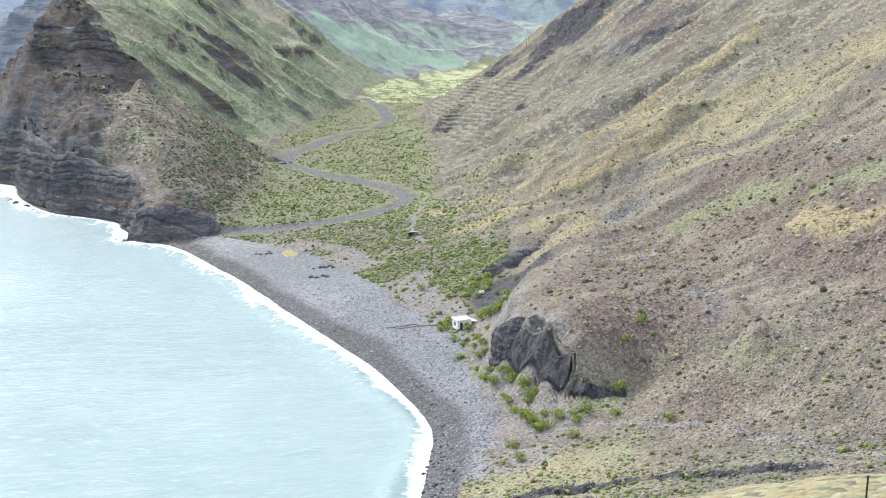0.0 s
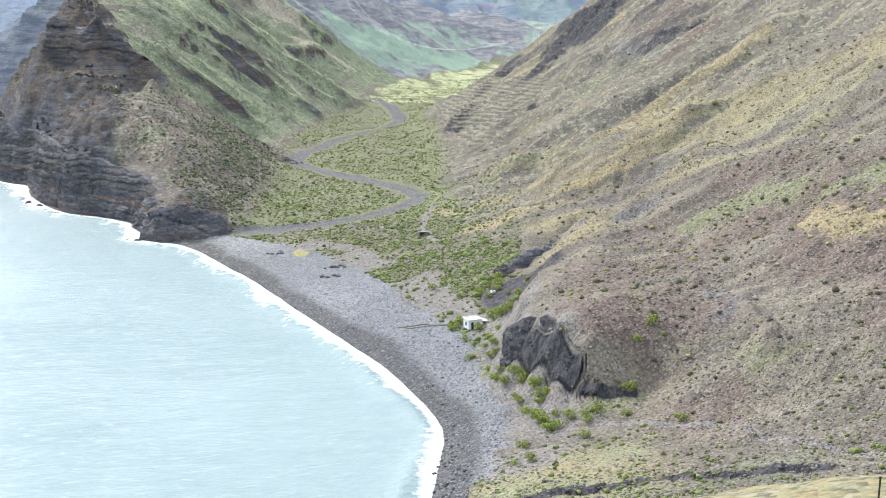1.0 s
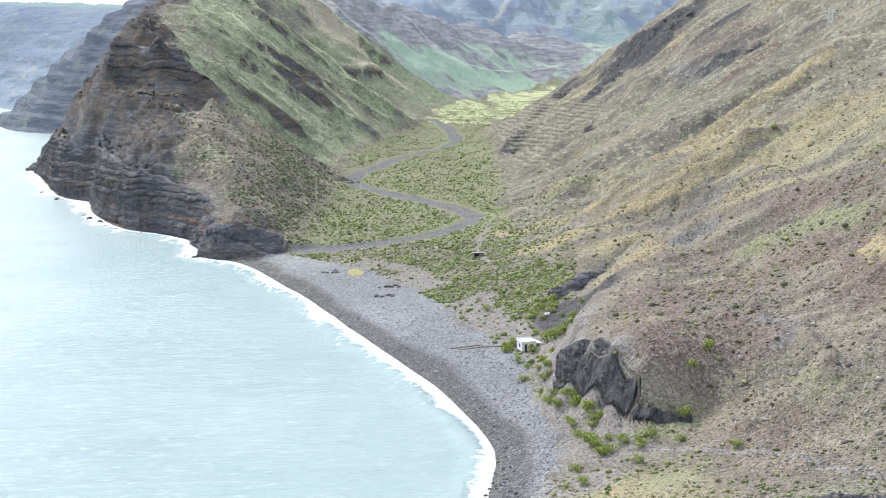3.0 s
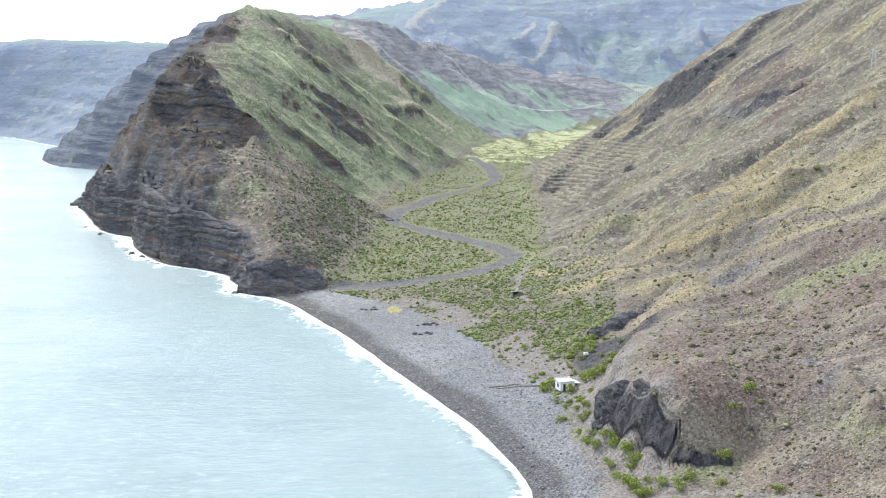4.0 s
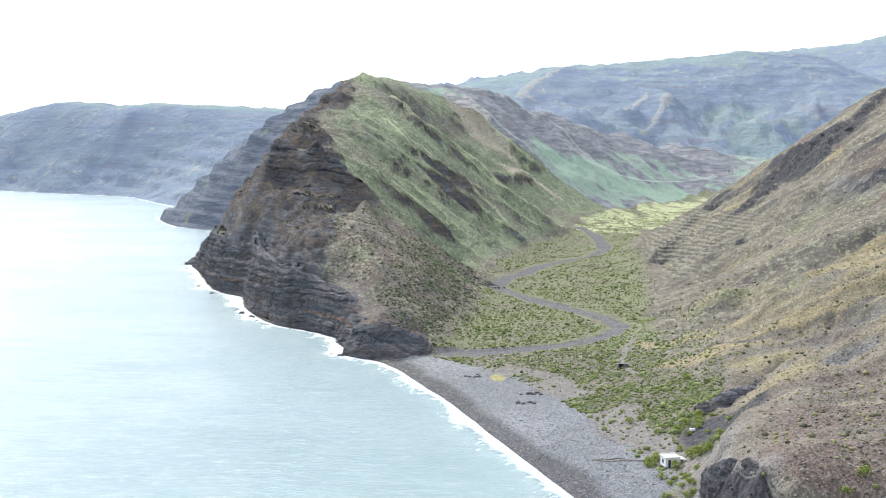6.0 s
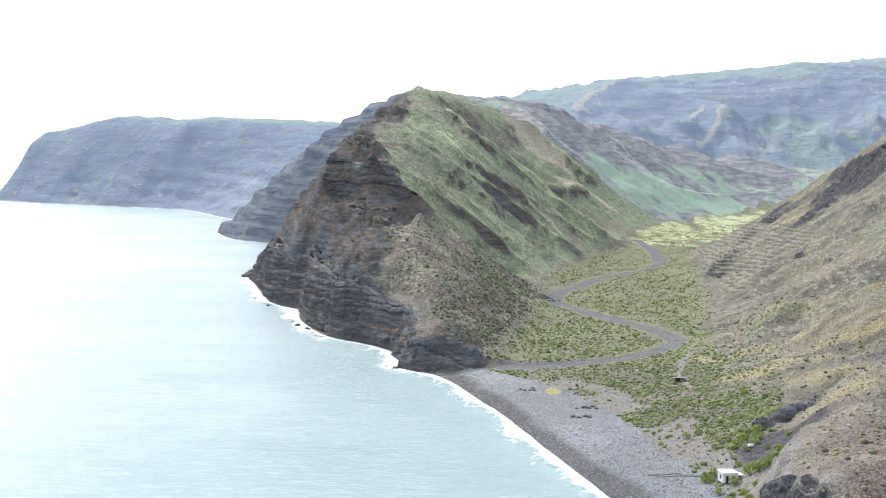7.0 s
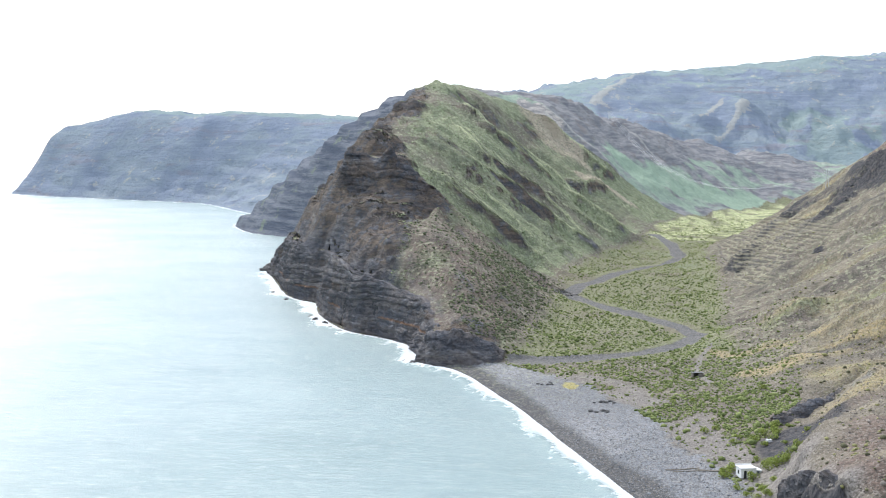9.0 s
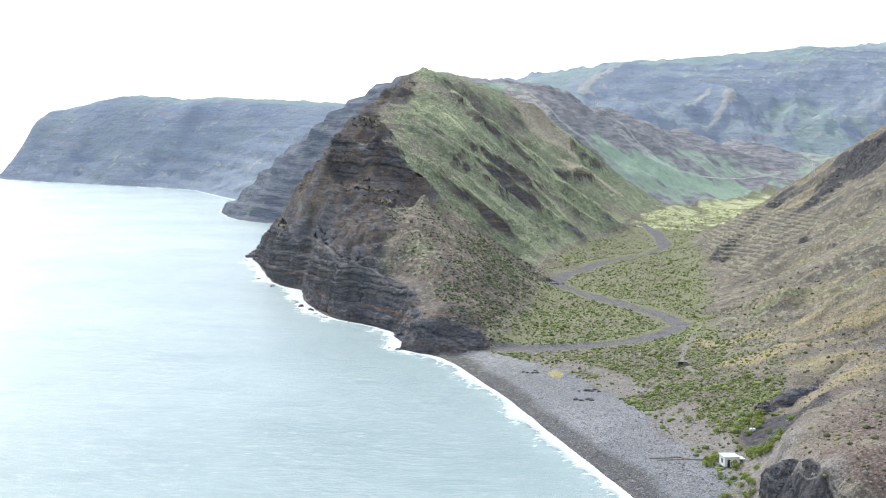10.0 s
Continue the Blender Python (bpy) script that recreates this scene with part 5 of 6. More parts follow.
def strew(name, shapes, px, py, sizes, material, label, category, seed, sink=0.15, squash=(0.7, 1.0)):
    """One joined mesh of many small things standing on the ground."""
    rng = np.random.RandomState(seed)
    pz = ground_at(px, py)
    vs, fs, base = [], [], 0
    which = rng.randint(len(shapes), size=len(px))
    for k, (sv, sf) in enumerate(shapes):
        pick = np.nonzero(which == k)[0]
        n = len(pick)
        if not n:
            continue
        a = rng.uniform(0, 6.2832, n)
        s = sizes[pick]
        h = s * rng.uniform(*squash, n)
        x = (sv[None, :, 0] * np.cos(a)[:, None] - sv[None, :, 1] * np.sin(a)[:, None]) * s[:, None] + px[pick][:, None]
        y = (sv[None, :, 0] * np.sin(a)[:, None] + sv[None, :, 1] * np.cos(a)[:, None]) * s[:, None] + py[pick][:, None]
        z = sv[None, :, 2] * h[:, None] + (pz[pick] - sink * s)[:, None]
        vs.append(np.stack([x, y, z], 2).reshape(-1, 3))
        fs.append((sf[None] + (base + np.arange(n) * len(sv))[:, None, None]).reshape(-1, 3))
        base += n * len(sv)
    v, f = np.concatenate(vs), np.concatenate(fs)
    me = bpy.data.meshes.new(name)
    me.vertices.add(len(v))
    me.vertices.foreach_set("co", v.astype(np.float32).ravel())
    me.loops.add(f.size)
    me.loops.foreach_set("vertex_index", f.astype(np.int32).ravel())
    me.polygons.add(len(f))
    me.polygons.foreach_set("loop_start", np.arange(0, f.size, 3, dtype=np.int32))
    me.update(calc_edges=True)
    me.materials.append(material)
    return tagged(new(name, me), label, category, kind="stuff")


def places(n, seed, weight, bearing=(-28, 32), reach=(60, 1500)):
    """Random places in the country ahead, thinned by a weight of (x, y). Even in view: nearer places are closer together."""
    rng = np.random.RandomState(seed)
    a = np.radians(rng.uniform(*bearing, n))
    r = np.exp(rng.uniform(math.log(reach[0]), math.log(reach[1]), n))
    x, y = r * np.sin(a), r * np.cos(a)
    ok = rng.rand(n) < np.clip(weight(x, y), 0, 1)
    return x[ok], y[ok]


def cover_at(name, px, py):
    a, r = np.arctan2(px, py), np.hypot(px, py)
    return COVER[name][np.clip(np.searchsorted(RR, r), 0, len(RR) - 1), np.clip(np.searchsorted(AZ, a), 0, len(AZ) - 1)]


# ---- scrub and stones ----
LEAF = leaf_material("scrub leaves", (0.085, 0.115, 0.035), (0.29, 0.33, 0.12))
# paler than the valley leaves, with haze put into the colour
LEAF_WEST = leaf_material("hazed slope scrub", (0.17, 0.21, 0.115), (0.34, 0.385, 0.20))
LEAF_DRY = leaf_material("dry scrub", (0.09, 0.09, 0.055), (0.22, 0.21, 0.12))
LEAF_PALE = leaf_material("pale hill scrub", (0.20, 0.20, 0.085), (0.40, 0.38, 0.17))
LEAF_DULL = leaf_material("dull flank scrub", (0.085, 0.10, 0.06), (0.18, 0.20, 0.105))
STONE = stone_material("hill stones", (0.085, 0.072, 0.065), (0.36, 0.32, 0.275))
COBBLE = stone_material("beach cobbles", (0.115, 0.12, 0.13), (0.36, 0.37, 0.385))
DARK_ROCK = stone_material("dark lava rock", (0.05, 0.05, 0.055), (0.13, 0.125, 0.12))


def bush_shape(bm, rng):
    for k in range(rng.choice((1, 2, 2))):
        lump(bm, (rng.uniform(-.4, .4), rng.uniform(-.4, .4), rng.uniform(.25, .5)), (rng.uniform(.5, .75), rng.uniform(.5, .75), rng.uniform(.4, .6)), 0.3, rng, 1)


def stone_shape(bm, rng):
    lump(bm, (0, 0, .2), (rng.uniform(.7, 1.1), rng.uniform(.5, .8), rng.uniform(.4, .7)), 0.28, rng, 1)


BUSHES, STONES = template(bush_shape, range(4)), template(lambda bm, rng: (stone_shape(bm, rng), bmesh.ops.dissolve_limit(bm, angle_limit=0.5, verts=bm.verts, edges=bm.edges)), range(10, 14))


def ground_weight(x, y):
    clear = mask_at("inland", x, y) - mask_at("width", x, y) * (y > 203)
    return np.where(mask_at("cliffy", x, y) > 0.5, mask_at("inland", x, y) > 20, clear > 1)


def sizes(n, seed, mean, spread=0.38):
    return np.exp(np.random.RandomState(seed).normal(math.log(mean), spread, n))


def floor_here(x, y):
    lone = fbm(x, y, 25, 3, 101)
    flat = np.maximum(mask_at("floor", x, y), (y > 325) * (y < 620) * (1 - 0.8 * mask_at("east", x, y)) * (1 - mask_at("west", x, y)))
    return ground_weight(x, y) * flat * (mask_at("bed", x, y) > 8) * (0.9 + 0.8 * lone) * (1 - 0.9 * (cover_at("sand", x, y) > 0.4)) * (cover_at("lava", x, y) < 0.4)


def slope_here(x, y):
    return ground_weight(x, y) * mask_at("west", x, y) * (0.15 + 0.7 * cover_at("green", x, y)) * (cover_at("rock", x, y) < 0.7) * (0.6 + fbm(x, y, 30, 3, 107))


def hill_here(x, y):
    return ground_weight(x, y) * mask_at("east", x, y) * (1 - 0.8 * mask_at("grey", x, y))


def pale_here(x, y):
    return hill_here(x, y) * (0.05 + 0.8 * mask_at("shrubby", x, y) + 0.25 * mask_at("ochre", x, y) + 0.3 * smooth(0.1, 0.6, fbm(x, y, 45, 3, 103)))


def facet_here(x, y):
    return ground_weight(x, y) * mask_at("facet", x, y) * (0.25 + 0.75 * smooth(-60, -10, x)) * (0.6 + 0.6 * fbm(x, y, 20, 3, 109))


for k, (n, here, bearing, reach, mean, name, material, label) in enumerate((
        (56000, floor_here, (-2, 12), (330, 1500), 0.62, "scrub", LEAF, "low green scrub bushes covering the valley floor"),
        (9000, lambda x, y: ground_weight(x, y) * mask_at("near", x, y) * (0.3 + 0.6 * fbm(x, y, 14, 3, 101)), (8, 32), (175, 262), 0.42, "scrub", LEAF, "low green tufts and shrubs on the stony apron"),
        (26000, slope_here, (-15, 6), (555, 1400), 0.62, "scrub", LEAF_WEST, "green shrubs dotted over the steep headland"),
        (22000, lambda x, y: hill_here(x, y) * (0.16 + 0.3 * fbm(x, y, 40, 3, 103)), (7, 32), (200, 1000), 0.62, "dry_scrub", LEAF_DRY, "dull dark shrubs dotted over the stony hillside"),
        (26000, pale_here, (7, 32), (225, 900), 0.55, "pale_scrub", LEAF_PALE, "rounded yellow-green shrubs dotted over the dry hillside"),
        (20000, facet_here, (-8, 2), (545, 800), 0.72, "flank_scrub", LEAF_DULL, "dark olive shrubs on the brown flank of the headland"))):
    px, py = places(n, 2 * k + 1, here, bearing, reach)
    strew(name, BUSHES, px, py, sizes(len(px), k, mean), material, label, "scrub", 2 * k + 2)
for k, (n, here, bearing, reach, mean, name, material, label) in enumerate((
        (58000, lambda x, y: ground_weight(x, y) * (mask_at("east", x, y) + 0.6 * mask_at("near", x, y)) * (0.45 + 0.5 * fbm(x, y, 30, 3, 105)), (6, 32), (170, 600), 0.27, "stones", STONE, "pale and brown stones strewn over the hillside"),
        (26000, lambda x, y: mask_at("beach", x, y) * (mask_at("inland", x, y) > 2) * (mask_at("inland", x, y) < mask_at("width", x, y) + 2) * 0.9, (-5, 14), (200, 420), 0.22, "cobbles", COBBLE, "rounded grey cobbles covering the beach"),
        (11000, lambda x, y: (np.abs(mask_at("inland", x, y) - 2.5) < 4.0 + 2 * (y < 245)) * (y > 190) * (0.1 + 0.9 * smooth(300, 235, y)), (-5, 14), (195, 520), 0.33, "wet_rocks", DARK_ROCK, "dark wet boulders along the water's edge"),
        (5000, lambda x, y: mask_at("crag", x, y), (-14, 32), (230, 1100), 0.8, "crag_blocks", DARK_ROCK, "broken dark blocks on the lava outcrops"))):
    px, py = places(n, 2 * k + 21, here, bearing, reach)
    far = 0.6 + 0.4 * np.hypot(px, py) / 400 if name == "crag_blocks" else 1.0
    strew(name, STONES, px, py, sizes(len(px), k + 9, mean, 0.42) * far, material, label, "stones", 2 * k + 22)

# ---- the white hut by the beach ----
WHITE = mat("white limewash", (0.80, 0.80, 0.79), 0.85, 0, 0.12, 0.8)
DARK = mat("dark opening", (0.045, 0.05, 0.055), 0.6, 0, 0.3)
BLUE_GREY = mat("weathered door paint", (0.16, 0.19, 0.22), 0.6)
GREY_WOOD = mat("weathered driftwood", (0.33, 0.29, 0.24), 0.9, 0, 0.4, 2.0)
RUST = mat("rusty iron", (0.075, 0.05, 0.035), 0.85, 0.3, 0.4, 8.0)
STEEL = mat("galvanised steel", (0.62, 0.64, 0.66), 0.5, 0.5, 0.15)
STONE_WALL = mat("dry stone", (0.26, 0.235, 0.205), 0.95, 0, 0.45, 1.5)
WIRE = mat("power line wire", (0.60, 0.62, 0.63), 0.5, 0.3, 0.1)
PALE_SHEET = mat("weathered sheet roof", (0.42, 0.43, 0.43), 0.6, 0.2, 0.3)
PANE = mat("dusty window glass", (0.06, 0.075, 0.085), 0.15, 0, 0.2)


def stand(x, y, turn=0.0, sink=0.0):
    return Matrix.Translation((x, y, float(ground_at(x, y)) - sink)) @ Matrix.Rotation(radians(turn), 4, "Z")


def hut():
    h = thing("hut", stand(58.6, 341.5, 14, 0.25), "small white limewashed hut with flat roofs and dark door openings", "hut")
    bm = bmesh.new()
    # main block: four walls with a door and two windows cut through the front
    for x0, x1, z0, z1 in ((-3.1, -2.3, 0, 2.75), (-1.4, -0.5, 0, 2.75), (0.5, 1.3, 0, 2.75), (-2.3, -1.4, 2.1, 2.75), (-0.5, 0.5, 1.95, 2.75), (-0.5, 0.5, 0, 1.0)):
        box(bm, x0, x1, -1.9, -1.65, z0, z1)
    box(bm, -3.1, -2.85, -1.65, 2.0, 0, 2.75)
    box(bm, 1.05, 1.3, -1.65, 2.0, 0, 2.75)
    box(bm, -2.85, 1.05, 1.75, 2.0, 0, 2.75)
    part("wall", bm, WHITE, h)
    bm = box(bmesh.new(), -3.35, 1.55, -2.2, 2.25, 2.753, 2.95, 0.04)
    part("roof", bm, WHITE, h, "flat white roof slab")
    bm = box(bmesh.new(), -3.35, 1.55, 2.05, 2.25, 2.953, 3.2, 0.03)
    part("parapet", bm, WHITE, h)
    # lower wing, with a sloping roof
    bm = bmesh.new()
    for x0, x1, z0, z1 in ((1.303, 1.7, 0, 2.1), (2.6, 3.2, 0, 2.1), (1.7, 2.6, 1.9, 2.1)):
        box(bm, x0, x1, -1.5, -1.3, z0, z1)
    box(bm, 3.0, 3.2, -1.3, 1.6, 0, 2.1)
    box(bm, 1.303, 3.0, 1.4, 1.6, 0, 2.1)
    part("wing_wall", bm, WHITE, h)
    bm = box(bmesh.new(), 1.31, 3.45, -1.8, 1.8, 2.11, 2.25, 0.03, Matrix.Translation((1.31, 0, 2.18)) @ Matrix.Rotation(radians(5), 4, "Y") @ Matrix.Translation((-1.31, 0, -2.18)))
    part("wing_roof", bm, WHITE, h)
    door = part("door", box(bmesh.new(), -2.29, -1.41, -1.75, -1.70, 0.02, 2.08, 0.01), DARK, h, "dark wooden door")
    part("door_handle", rod(bmesh.new(), (-1.52, -1.8, 1.0), (-1.52, -1.8, 1.14), 0.02, 0.02), STEEL, door)
    part("wing_door", box(bmesh.new(), 1.71, 2.59, -1.42, -1.37, 0.02, 1.88, 0.01), BLUE_GREY, h, "grey blue painted door")
    win = part("window", box(bmesh.new(), -0.49, 0.49, -1.78, -1.74, 1.01, 1.94), PANE, h)
    bm = bmesh.new()
    for x0, x1, z0, z1 in ((-0.5, -0.43, 1.0, 1.95), (0.43, 0.5, 1.0, 1.95), (-0.43, 0.43, 1.0, 1.07), (-0.43, 0.43, 1.88, 1.95), (-0.03, 0.03, 1.07, 1.88)):
        box(bm, x0, x1, -1.85, -1.79, z0, z1)
    part("window_frame", bm, BLUE_GREY, win)
    # dark panel on the solid wall paints the shade inside an opening
    part("side_window", box(bmesh.new(), -3.12, -3.08, -0.5, 0.6, 0.9, 2.0), DARK, h, "dark panel painted as the shade in an unglazed window")
    # a shade of poles and reed before the door
    for x in (-2.9, -0.9):
        part("awning_post", rod(bmesh.new(), (x, -3.3, 0), (x + 0.05, -3.3, 2.2), 0.05, 0.04), GREY_WOOD, h)
    part("water_barrel", rod(bmesh.new(), (2.85, -1.85, 0), (2.85, -1.85, 0.95), 0.3, 0.3, 16), BLUE_GREY, h, "dull blue plastic barrel")


hut()


def shed():
    s = thing("stone_shed", stand(62.5, 493, 8, 0.15), "low grey stone shed with a pale sheet roof", "shed")
    bm = bmesh.new()
    box(bm, -2.2, 2.2, 1.2, 1.5, 0, 1.8, 0.05)
    box(bm, -2.2, -1.9, -1.5, 1.2, 0, 1.8, 0.05)
    box(bm, 1.9, 2.2, -1.5, 1.2, 0, 1.8, 0.05)
    box(bm, 0.1, 1.9, -1.5, -1.2, 0, 1.8, 0.05)
    part("wall", bm, STONE_WALL, s)
    part("roof", box(bmesh.new(), -2.5, 2.5, -1.8, 1.8, 1.83, 1.95, 0.02, Matrix.Translation((0, 0, 1.9)) @ Matrix.Rotation(radians(-7), 4, "X") @ Matrix.Translation((0, 0, -1.83))), PALE_SHEET, s, "pale corrugated sheet roof")
    part("stone_pile", lump(lump(bmesh.new(), (3.4, 0, .4), (1.1, .8, .7), 0.25, random.Random(3), 2), (4.4, .5, .3), (.7, .6, .5), 0.25, random.Random(4), 2), STONE_WALL, s, "heap of grey stones")


shed()


def tank():
    t = thing("water_tank", stand(69.5, 371, 20, 0.1), "small white water tank with a dark underside among bushes", "tank")
    bm = box(bmesh.new(), -0.8, 0.8, -0.6, 0.6, 0.45, 1.25, 0.08)
    part("body", bm, WHITE, t)
    for x in (-0.6, 0.6):
        part("support", box(bmesh.new(), x - 0.15, x + 0.15, -0.5, 0.5, 0, 0.44, 0.02), STONE_WALL, t, "grey block support")
    part("lid", rod(bmesh.new(), (0, 0, 1.253), (0, 0, 1.32), 0.25, 0.22, 14), BLUE_GREY, t)


tank()


def log(x0, y0, x1, y1, r, seed):
    """A drifted pole along the ground, bent a little."""
    rng = random.Random(seed)
    n, pts = 10, []
    for k in range(n + 1):
        f = k / n
        x, y = x0 + (x1 - x0) * f + rng.uniform(-.12, .12), y0 + (y1 - y0) * f + rng.uniform(-.2, .2)
        pts.append(Vector((x, y, float(ground_at(x, y)) + r * 0.8)))
    mid = pts[0].copy()
    bm = bmesh.new()
    for a, b in zip(pts, pts[1:]):
        rod(bm, a - mid, b - mid + (b - a).normalized() * 0.05, r * rng.uniform(.9, 1.1), r * rng.uniform(.85, 1.0), 8)
    ob = part("driftwood_log", bm, GREY_WOOD)
    ob.location = mid
    tagged(ob, "long grey driftwood pole lying across the shingle", "driftwood", "poles on the beach")


log(36.5, 355.5, 46.2, 353.0, 0.22, 1)
log(45.5, 352.2, 55.0, 347.0, 0.25, 2)
log(38.5, 353.2, 50.0, 350.2, 0.16, 3)


def fence_post():
    a, r = radians(29.25), 43.6
    x, y = r * math.sin(a), r * math.cos(a)
    f = thing("fence_post", stand(x, y, 20, 0.1), "thin rusty iron fence post standing in dry grass", "post")
    part("post", box(bmesh.new(), -0.028, 0.028, -0.028, 0.028, 0, 1.32, 0.006, Matrix.Rotation(radians(3), 4, "Y")), RUST, f)
    part("top_plate", box(bmesh.new(), 0.02, 0.12, -0.04, 0.04, 1.322, 1.36, 0.005), RUST, f)
    bm = bmesh.new()
    lump(bm, (0, 0, 0.08), (.2, .18, .12), .2, random.Random(2), 2)
    part("footing_stone", bm, STONE_WALL, f, "grey stone at its foot")


fence_post()


def pylon(az, r, height, turn, label):
    a = radians(az)
    p = thing("power_pylon", stand(r * math.sin(a), r * math.cos(a), turn, 0.3), label, "pylon", "pylons of the power line")
    for x in (-0.9, 0.9):
        part("leg", rod(bmesh.new(), (x * 1.3, 0, 0), (x, 0, height), 0.28, 0.2, 8), STEEL, p)
    part("crossarm", box(bmesh.new(), -3.4, 3.4, -0.15, 0.15, height - 1.6, height - 1.25, 0.03), STEEL, p)
    for k in range(3):
        z = height * (0.25 + 0.22 * k)
        part("brace", rod(bmesh.new(), (-1.2, 0, z), (1.1, 0, z + height * 0.2), 0.1, 0.1, 6), STEEL, p)
    for x in (-3.1, 0, 3.1):
        part("insulator", rod(bmesh.new(), (x, 0, height - 1.62), (x, 0, height - 2.5), 0.12, 0.12, 8), STONE_WALL, p, "brown insulator string")
    return p.matrix_world, height - 2.5


NEAR = pylon(12.84, 1008, 15.5, -8, "pale steel double-pole power pylon on the ridge")
FAR = pylon(2.82, 1690, 13.0, 10, "small pale steel pylon far off on a ridge")
POLE = pylon(23.41, 713, 11.0, -30, "thin pale power pole on the stony slope")


def cable(a, b, sag, dx):
    (ma, ha), (mb, hb) = a, b
    p, q = ma @ Vector((dx, 0, ha)), mb @ Vector((dx, 0, hb))
    cu = bpy.data.curves.new("power_cable", "CURVE")
    cu.dimensions, cu.bevel_depth, cu.bevel_resolution = "3D", 0.08, 1
    sp = cu.splines.new("POLY")
    sp.points.add(40)
    for k, pt in enumerate(sp.points):
        f = k / 40
        v = p.lerp(q, f)
        pt.co = (v.x, v.y, v.z - 4 * sag * f * (1 - f), 1)
    cu.materials.append(WIRE)
    tagged(new("power_cable", cu), "pale sagging power cable strung across the valley", "cable", "cables of the power line")


for dx in (-3.1, 0.0, 3.1):
    cable(FAR, NEAR, 49, dx)


# ---- dry stone terrace walls on the far slope ----
def terrace(level, y0, y1, seed):
    """A wall of rough stones that keeps to one height along the slope."""
    rng = random.Random(seed)
    bm = bmesh.new()
    first = None
    y = y0
    while y < y1:
        xs = np.linspace(100, 330, 200)
        h = ground_at(xs, np.full(200, y))
        k = int(np.argmax(h > level))
        x = xs[k]
        if first is None:
            first = Vector((x, y, level))
        if abs(x - first.x) < 60:
            lump(bm, (x - first.x, y - first.y, rng.uniform(-.1, .25)), (rng.uniform(.5, .8), rng.uniform(1.0, 1.6), rng.uniform(.6, .85)), 0.2, rng, 1)
        y += rng.uniform(1.6, 2.3)
    ob = part("terrace_wall", bm, STONE_WALL)
    ob.location = first
    tagged(ob, "old dry stone terrace wall across the dry slope", "wall", "terrace walls on the slope")


rng = random.Random(12)
for k in range(30):
    y0 = rng.uniform(860, 1000)
    terrace(18 + 1.15 * k + rng.uniform(-.3, .3), y0, y0 + rng.uniform(22, 48), k)
for k in range(16):
    y0 = rng.uniform(1005, 1030)
    terrace(32 + 3.0 * k, y0, y0 + rng.uniform(14, 26), 50 + k)


# ---- bushes near the hut and at the foot of the crag ----
def bush_mesh(seed):
    """A rounded shrub of many small leaf sprays over a few stems."""
    rng = random.Random(seed)
    bm = bmesh.new()
    heads = [(Vector((rng.uniform(-.55, .55), rng.uniform(-.55, .55), rng.uniform(.35, .75))), rng.uniform(.32, .5)) for _ in range(7)]
    for c, r in heads:
        for _ in range(60):
            d = Vector((rng.gauss(0, 1), rng.gauss(0, 1), rng.gauss(0.15, 1))).normalized()
            p = c + d * r * rng.uniform(.7, 1.05)
            p.z = max(p.z, 0.03)
            s = rng.uniform(.05, .10)
            u = d.orthogonal().normalized() * s
            v = d.cross(u).normalized() * s * 0.7
            lift = d * s * rng.uniform(0, .8)
            vs = [bm.verts.new(q) for q in (p - u, p - v + lift, p + u, p + v + lift)]
            bm.faces.new(vs)
    me = bpy.data.meshes.new("crown")
    bm.to_mesh(me)
    bm.free()
    me.materials.append(LEAF_BRIGHT)
    sm = bmesh.new()
    for c, r in heads[:5]:
        rod(sm, (0, 0, -0.05), c, 0.05, 0.02, 5)
    st = bpy.data.meshes.new("stem")
    sm.to_mesh(st)
    sm.free()
    st.materials.append(GREY_WOOD)
    return me, st


LEAF_BRIGHT = leaf_material("bright leaves", (0.19, 0.26, 0.05), (0.40, 0.44, 0.12))
BUSH_MESHES = [bush_mesh(k) for k in range(4)]


def bush(x, y, size, k):
    b = thing("bush", stand(x, y, 50 * k, 0.05) @ Matrix.Diagonal((size, size, size * (0.8 + 0.07 * (k % 4)), 1)), "rounded bright green bush with small leaves", "bush", "bushes about the hut and crag")
    for name, me in zip(("crown", "stem"), BUSH_MESHES[k % 4]):
        new(name, me).parent = b


CRAG_FOOT = [(53.8, 284.8, 1.7), (56.1, 286.9, 1.3), (57.8, 279.5, 1.6), (58.8, 275.5, 1.8), (60.2, 268.5, 2.2), (61.4, 263.5, 2), (56.9, 256.5, 1.6), (57.4, 252.2, 1.9), (58.4, 249.6, 1.8), (58.1, 245.6, 1.6), (60.8, 246.6, 1.5), (56.3, 267.3, 1.2), (56.2, 261.9, 1.3), (67.1, 244.5, 1.3), (56.3, 314.1, 1.1), (58.1, 312.4, 1.3), (54.7, 320.7, 1.2), (58.6, 321.1, 1.5), (52.8, 345.2, 2), (55.2, 348.3, 1.6)]
HUT_SIDE = [(51.5, 342.7, 1.4), (64, 340.3, 1.9), (65.4, 338.8, 2.2), (66.8, 336.6, 2), (68.5, 337.9, 1.6), (70.1, 340.8, 1.8), (71.7, 343.1, 1.5), (73.1, 344, 1.5), (58.6, 321.1, 1.3), (53.7, 329.9, 1.1), (61.8, 320.4, 1.2), (58, 307.7, 1.3), (68, 369, 1.3), (71, 373, 1.5), (66, 377, 1.5), (70, 381, 1.7), (73, 378, 1.5), (62, 383, 1.1), (60, 378, 1.3), (74, 386, 1.6)]
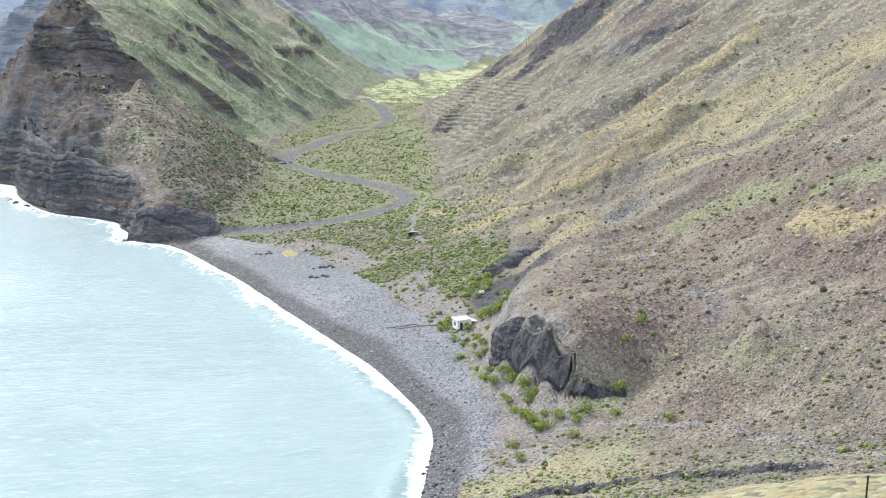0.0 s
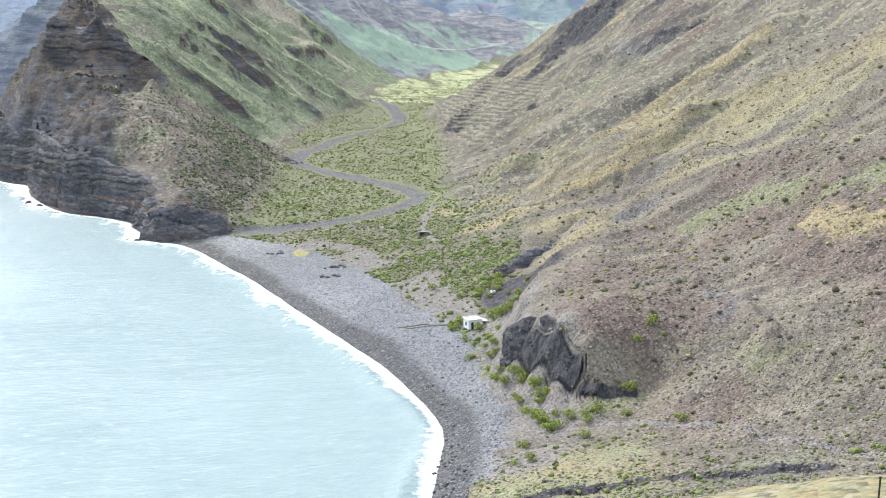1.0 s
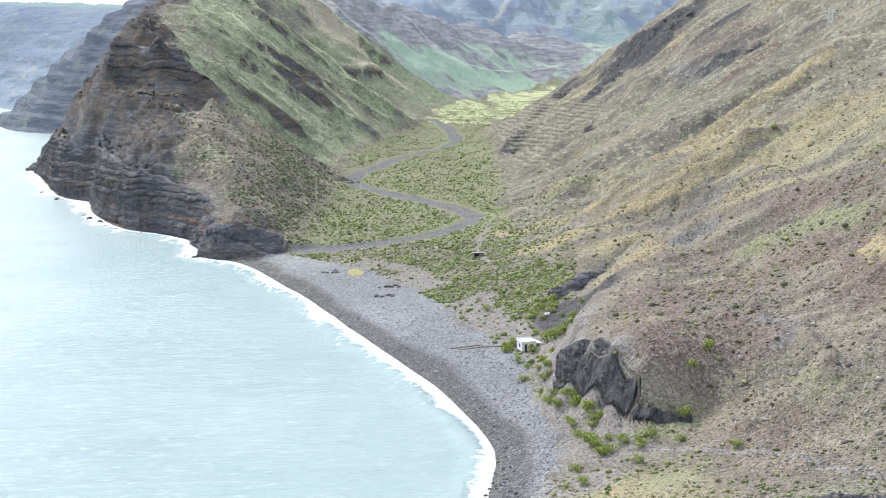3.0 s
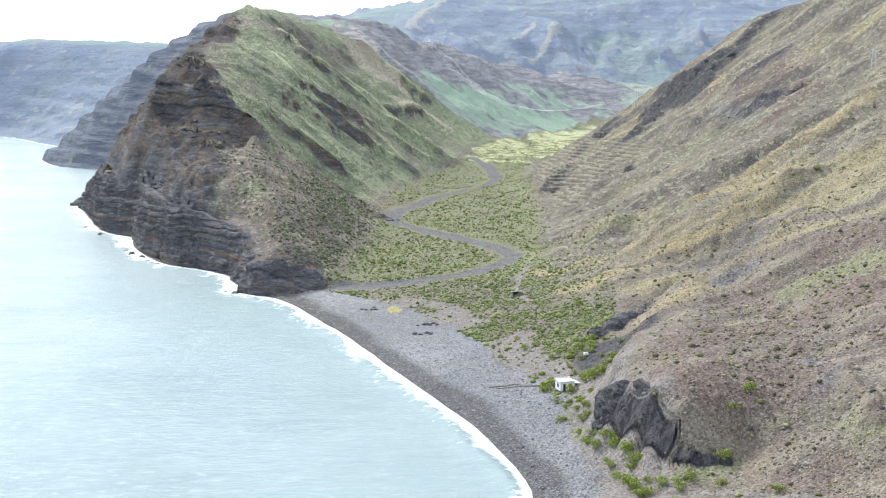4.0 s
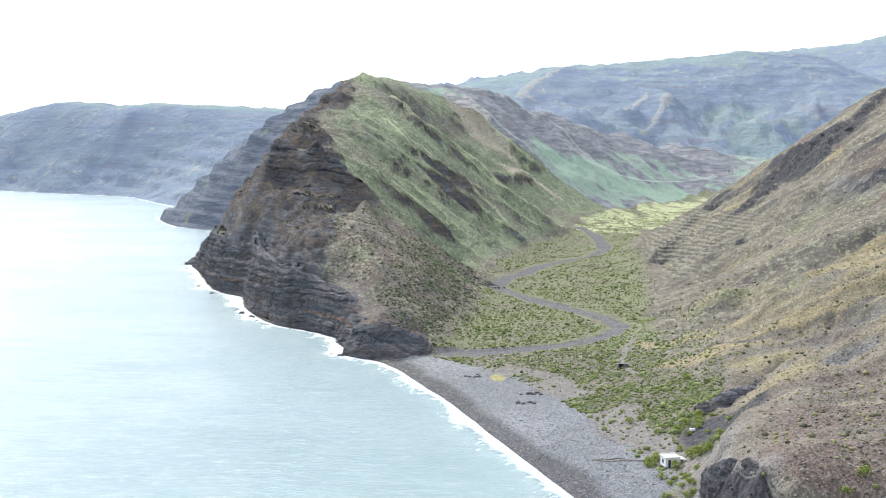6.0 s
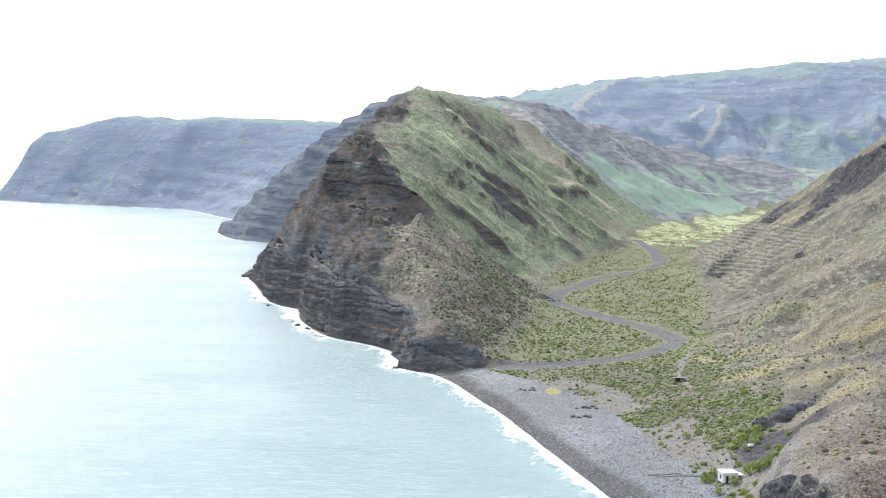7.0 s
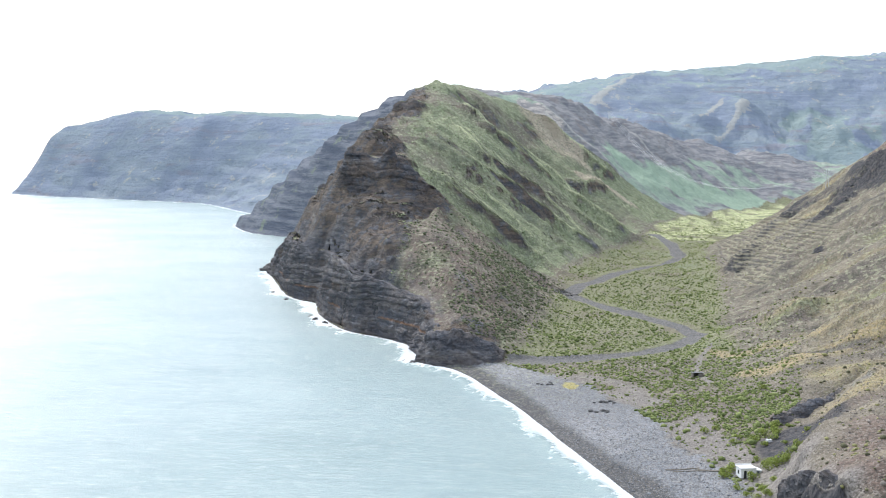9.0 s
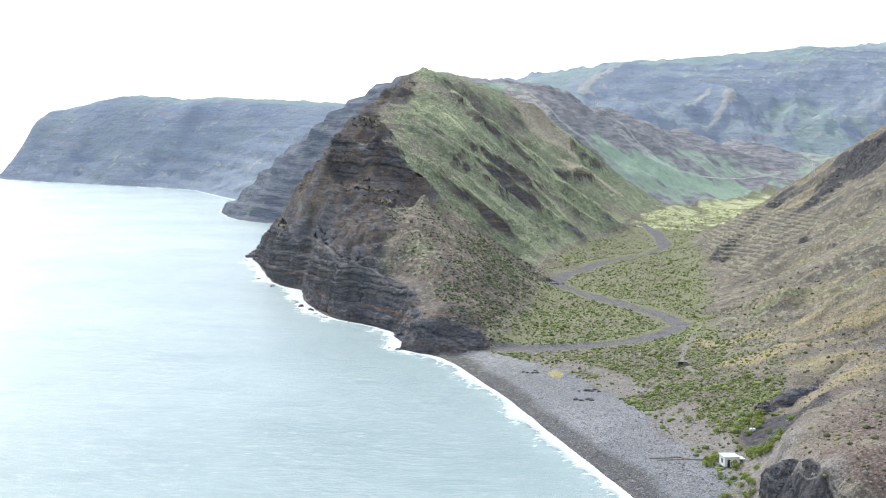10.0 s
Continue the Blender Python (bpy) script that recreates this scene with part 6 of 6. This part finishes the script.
APRON = [(57, 328, 1.0), (52, 313, 1.3), (54, 298, 1.15), (55, 280, 1.5), (56, 271, 1.0), (60, 263, 1.3), (62, 253, 1.15), (64, 249, 1.5), (67, 248, 1.0), (70, 247, 1.3), (75, 242, 1.15), (73, 382, 1.5), (78, 384, 1.0), (80, 368, 1.3), (57, 399, 1.15), (53, 394, 1.5), (52, 411, 1.0), (48, 443, 1.3), (55, 446, 1.15), (81, 451, 1.5), (73, 363, 1.0), (65, 349, 1.3), (63, 355, 1.15), (59, 336, 1.5), (59, 310, 1.0), (57, 308, 1.3), (59, 278, 1.15), (78, 250, 1.5), (59, 245, 1.0), (64, 237, 1.3), (51, 239, 1.15), (51, 230, 1.12), (47, 229, 0.75), (84, 232, 1.3), (82, 257, 1.15), (87, 261, 1.5)]
for k, (x, y, s) in enumerate(CRAG_FOOT + HUT_SIDE + APRON):
    bush(x, y, 1.4 * s, k)


# ---- sea rocks off the headland ----
def sea_rock(x, y, size, seed):
    rng = random.Random(seed)
    bm = bmesh.new()
    for _ in range(4):
        lump(bm, (rng.uniform(-.5, .5) * size, rng.uniform(-.5, .5) * size, rng.uniform(-.1, .25) * size), (size * rng.uniform(.4, .8), size * rng.uniform(.4, .7), size * rng.uniform(.3, .6)), .22, rng, 2)
    ob = part("sea_rock", bm, DARK_ROCK)
    ob.location = (x, y, 0)
    tagged(ob, "dark lava rock awash in surf below the cliff", "rock", "rocks in the surf")


for k, (x, y, s) in enumerate(((-61, 541, 2.2), (-55, 539, 1.6), (-51, 536, 1.2), (-66, 545, 1.4), (-112, 636, 2.0), (-120, 648, 1.6), (-126, 664, 2.4), (-134, 676, 2.8), (-139, 690, 2.0), (-98, 622, 1.5), (-88, 615, 1.3), (-231, 968, 8), (-222, 945, 4), (-190, 812, 2.4), (-172, 772, 2.0))):
    sea_rock(x, y, s, k)


# ---- dark boulders lying on the shingle ----
def beach_boulder(x, y, size, seed):
    rng = random.Random(seed)
    bm = bmesh.new()
    lump(bm, (0, 0, 0.25 * size), (size * rng.uniform(.8, 1.1), size * rng.uniform(.6, .8), size * rng.uniform(.45, .6)), .2, rng, 2)
    lump(bm, (rng.uniform(-.4, .4) * size, rng.uniform(-.3, .3) * size, 0.3 * size), (size * .6, size * .5, size * .4), .22, rng, 2)
    ob = part("beach_boulder", bm, DARK_ROCK)
    ob.location = (x, y, float(ground_at(x, y)) - 0.1 * size)
    tagged(ob, "dark grey boulder lying half sunk in the shingle", "boulder", "boulders on the beach")


rng = random.Random(8)
for k, (x, y) in enumerate(((1, 484), (20, 434), (22, 449))):
    for j in range(7):
        beach_boulder(x + rng.gauss(0, 2.2), y + rng.gauss(0, 2.0), rng.uniform(0.5, 1.15), 10 * k + j)
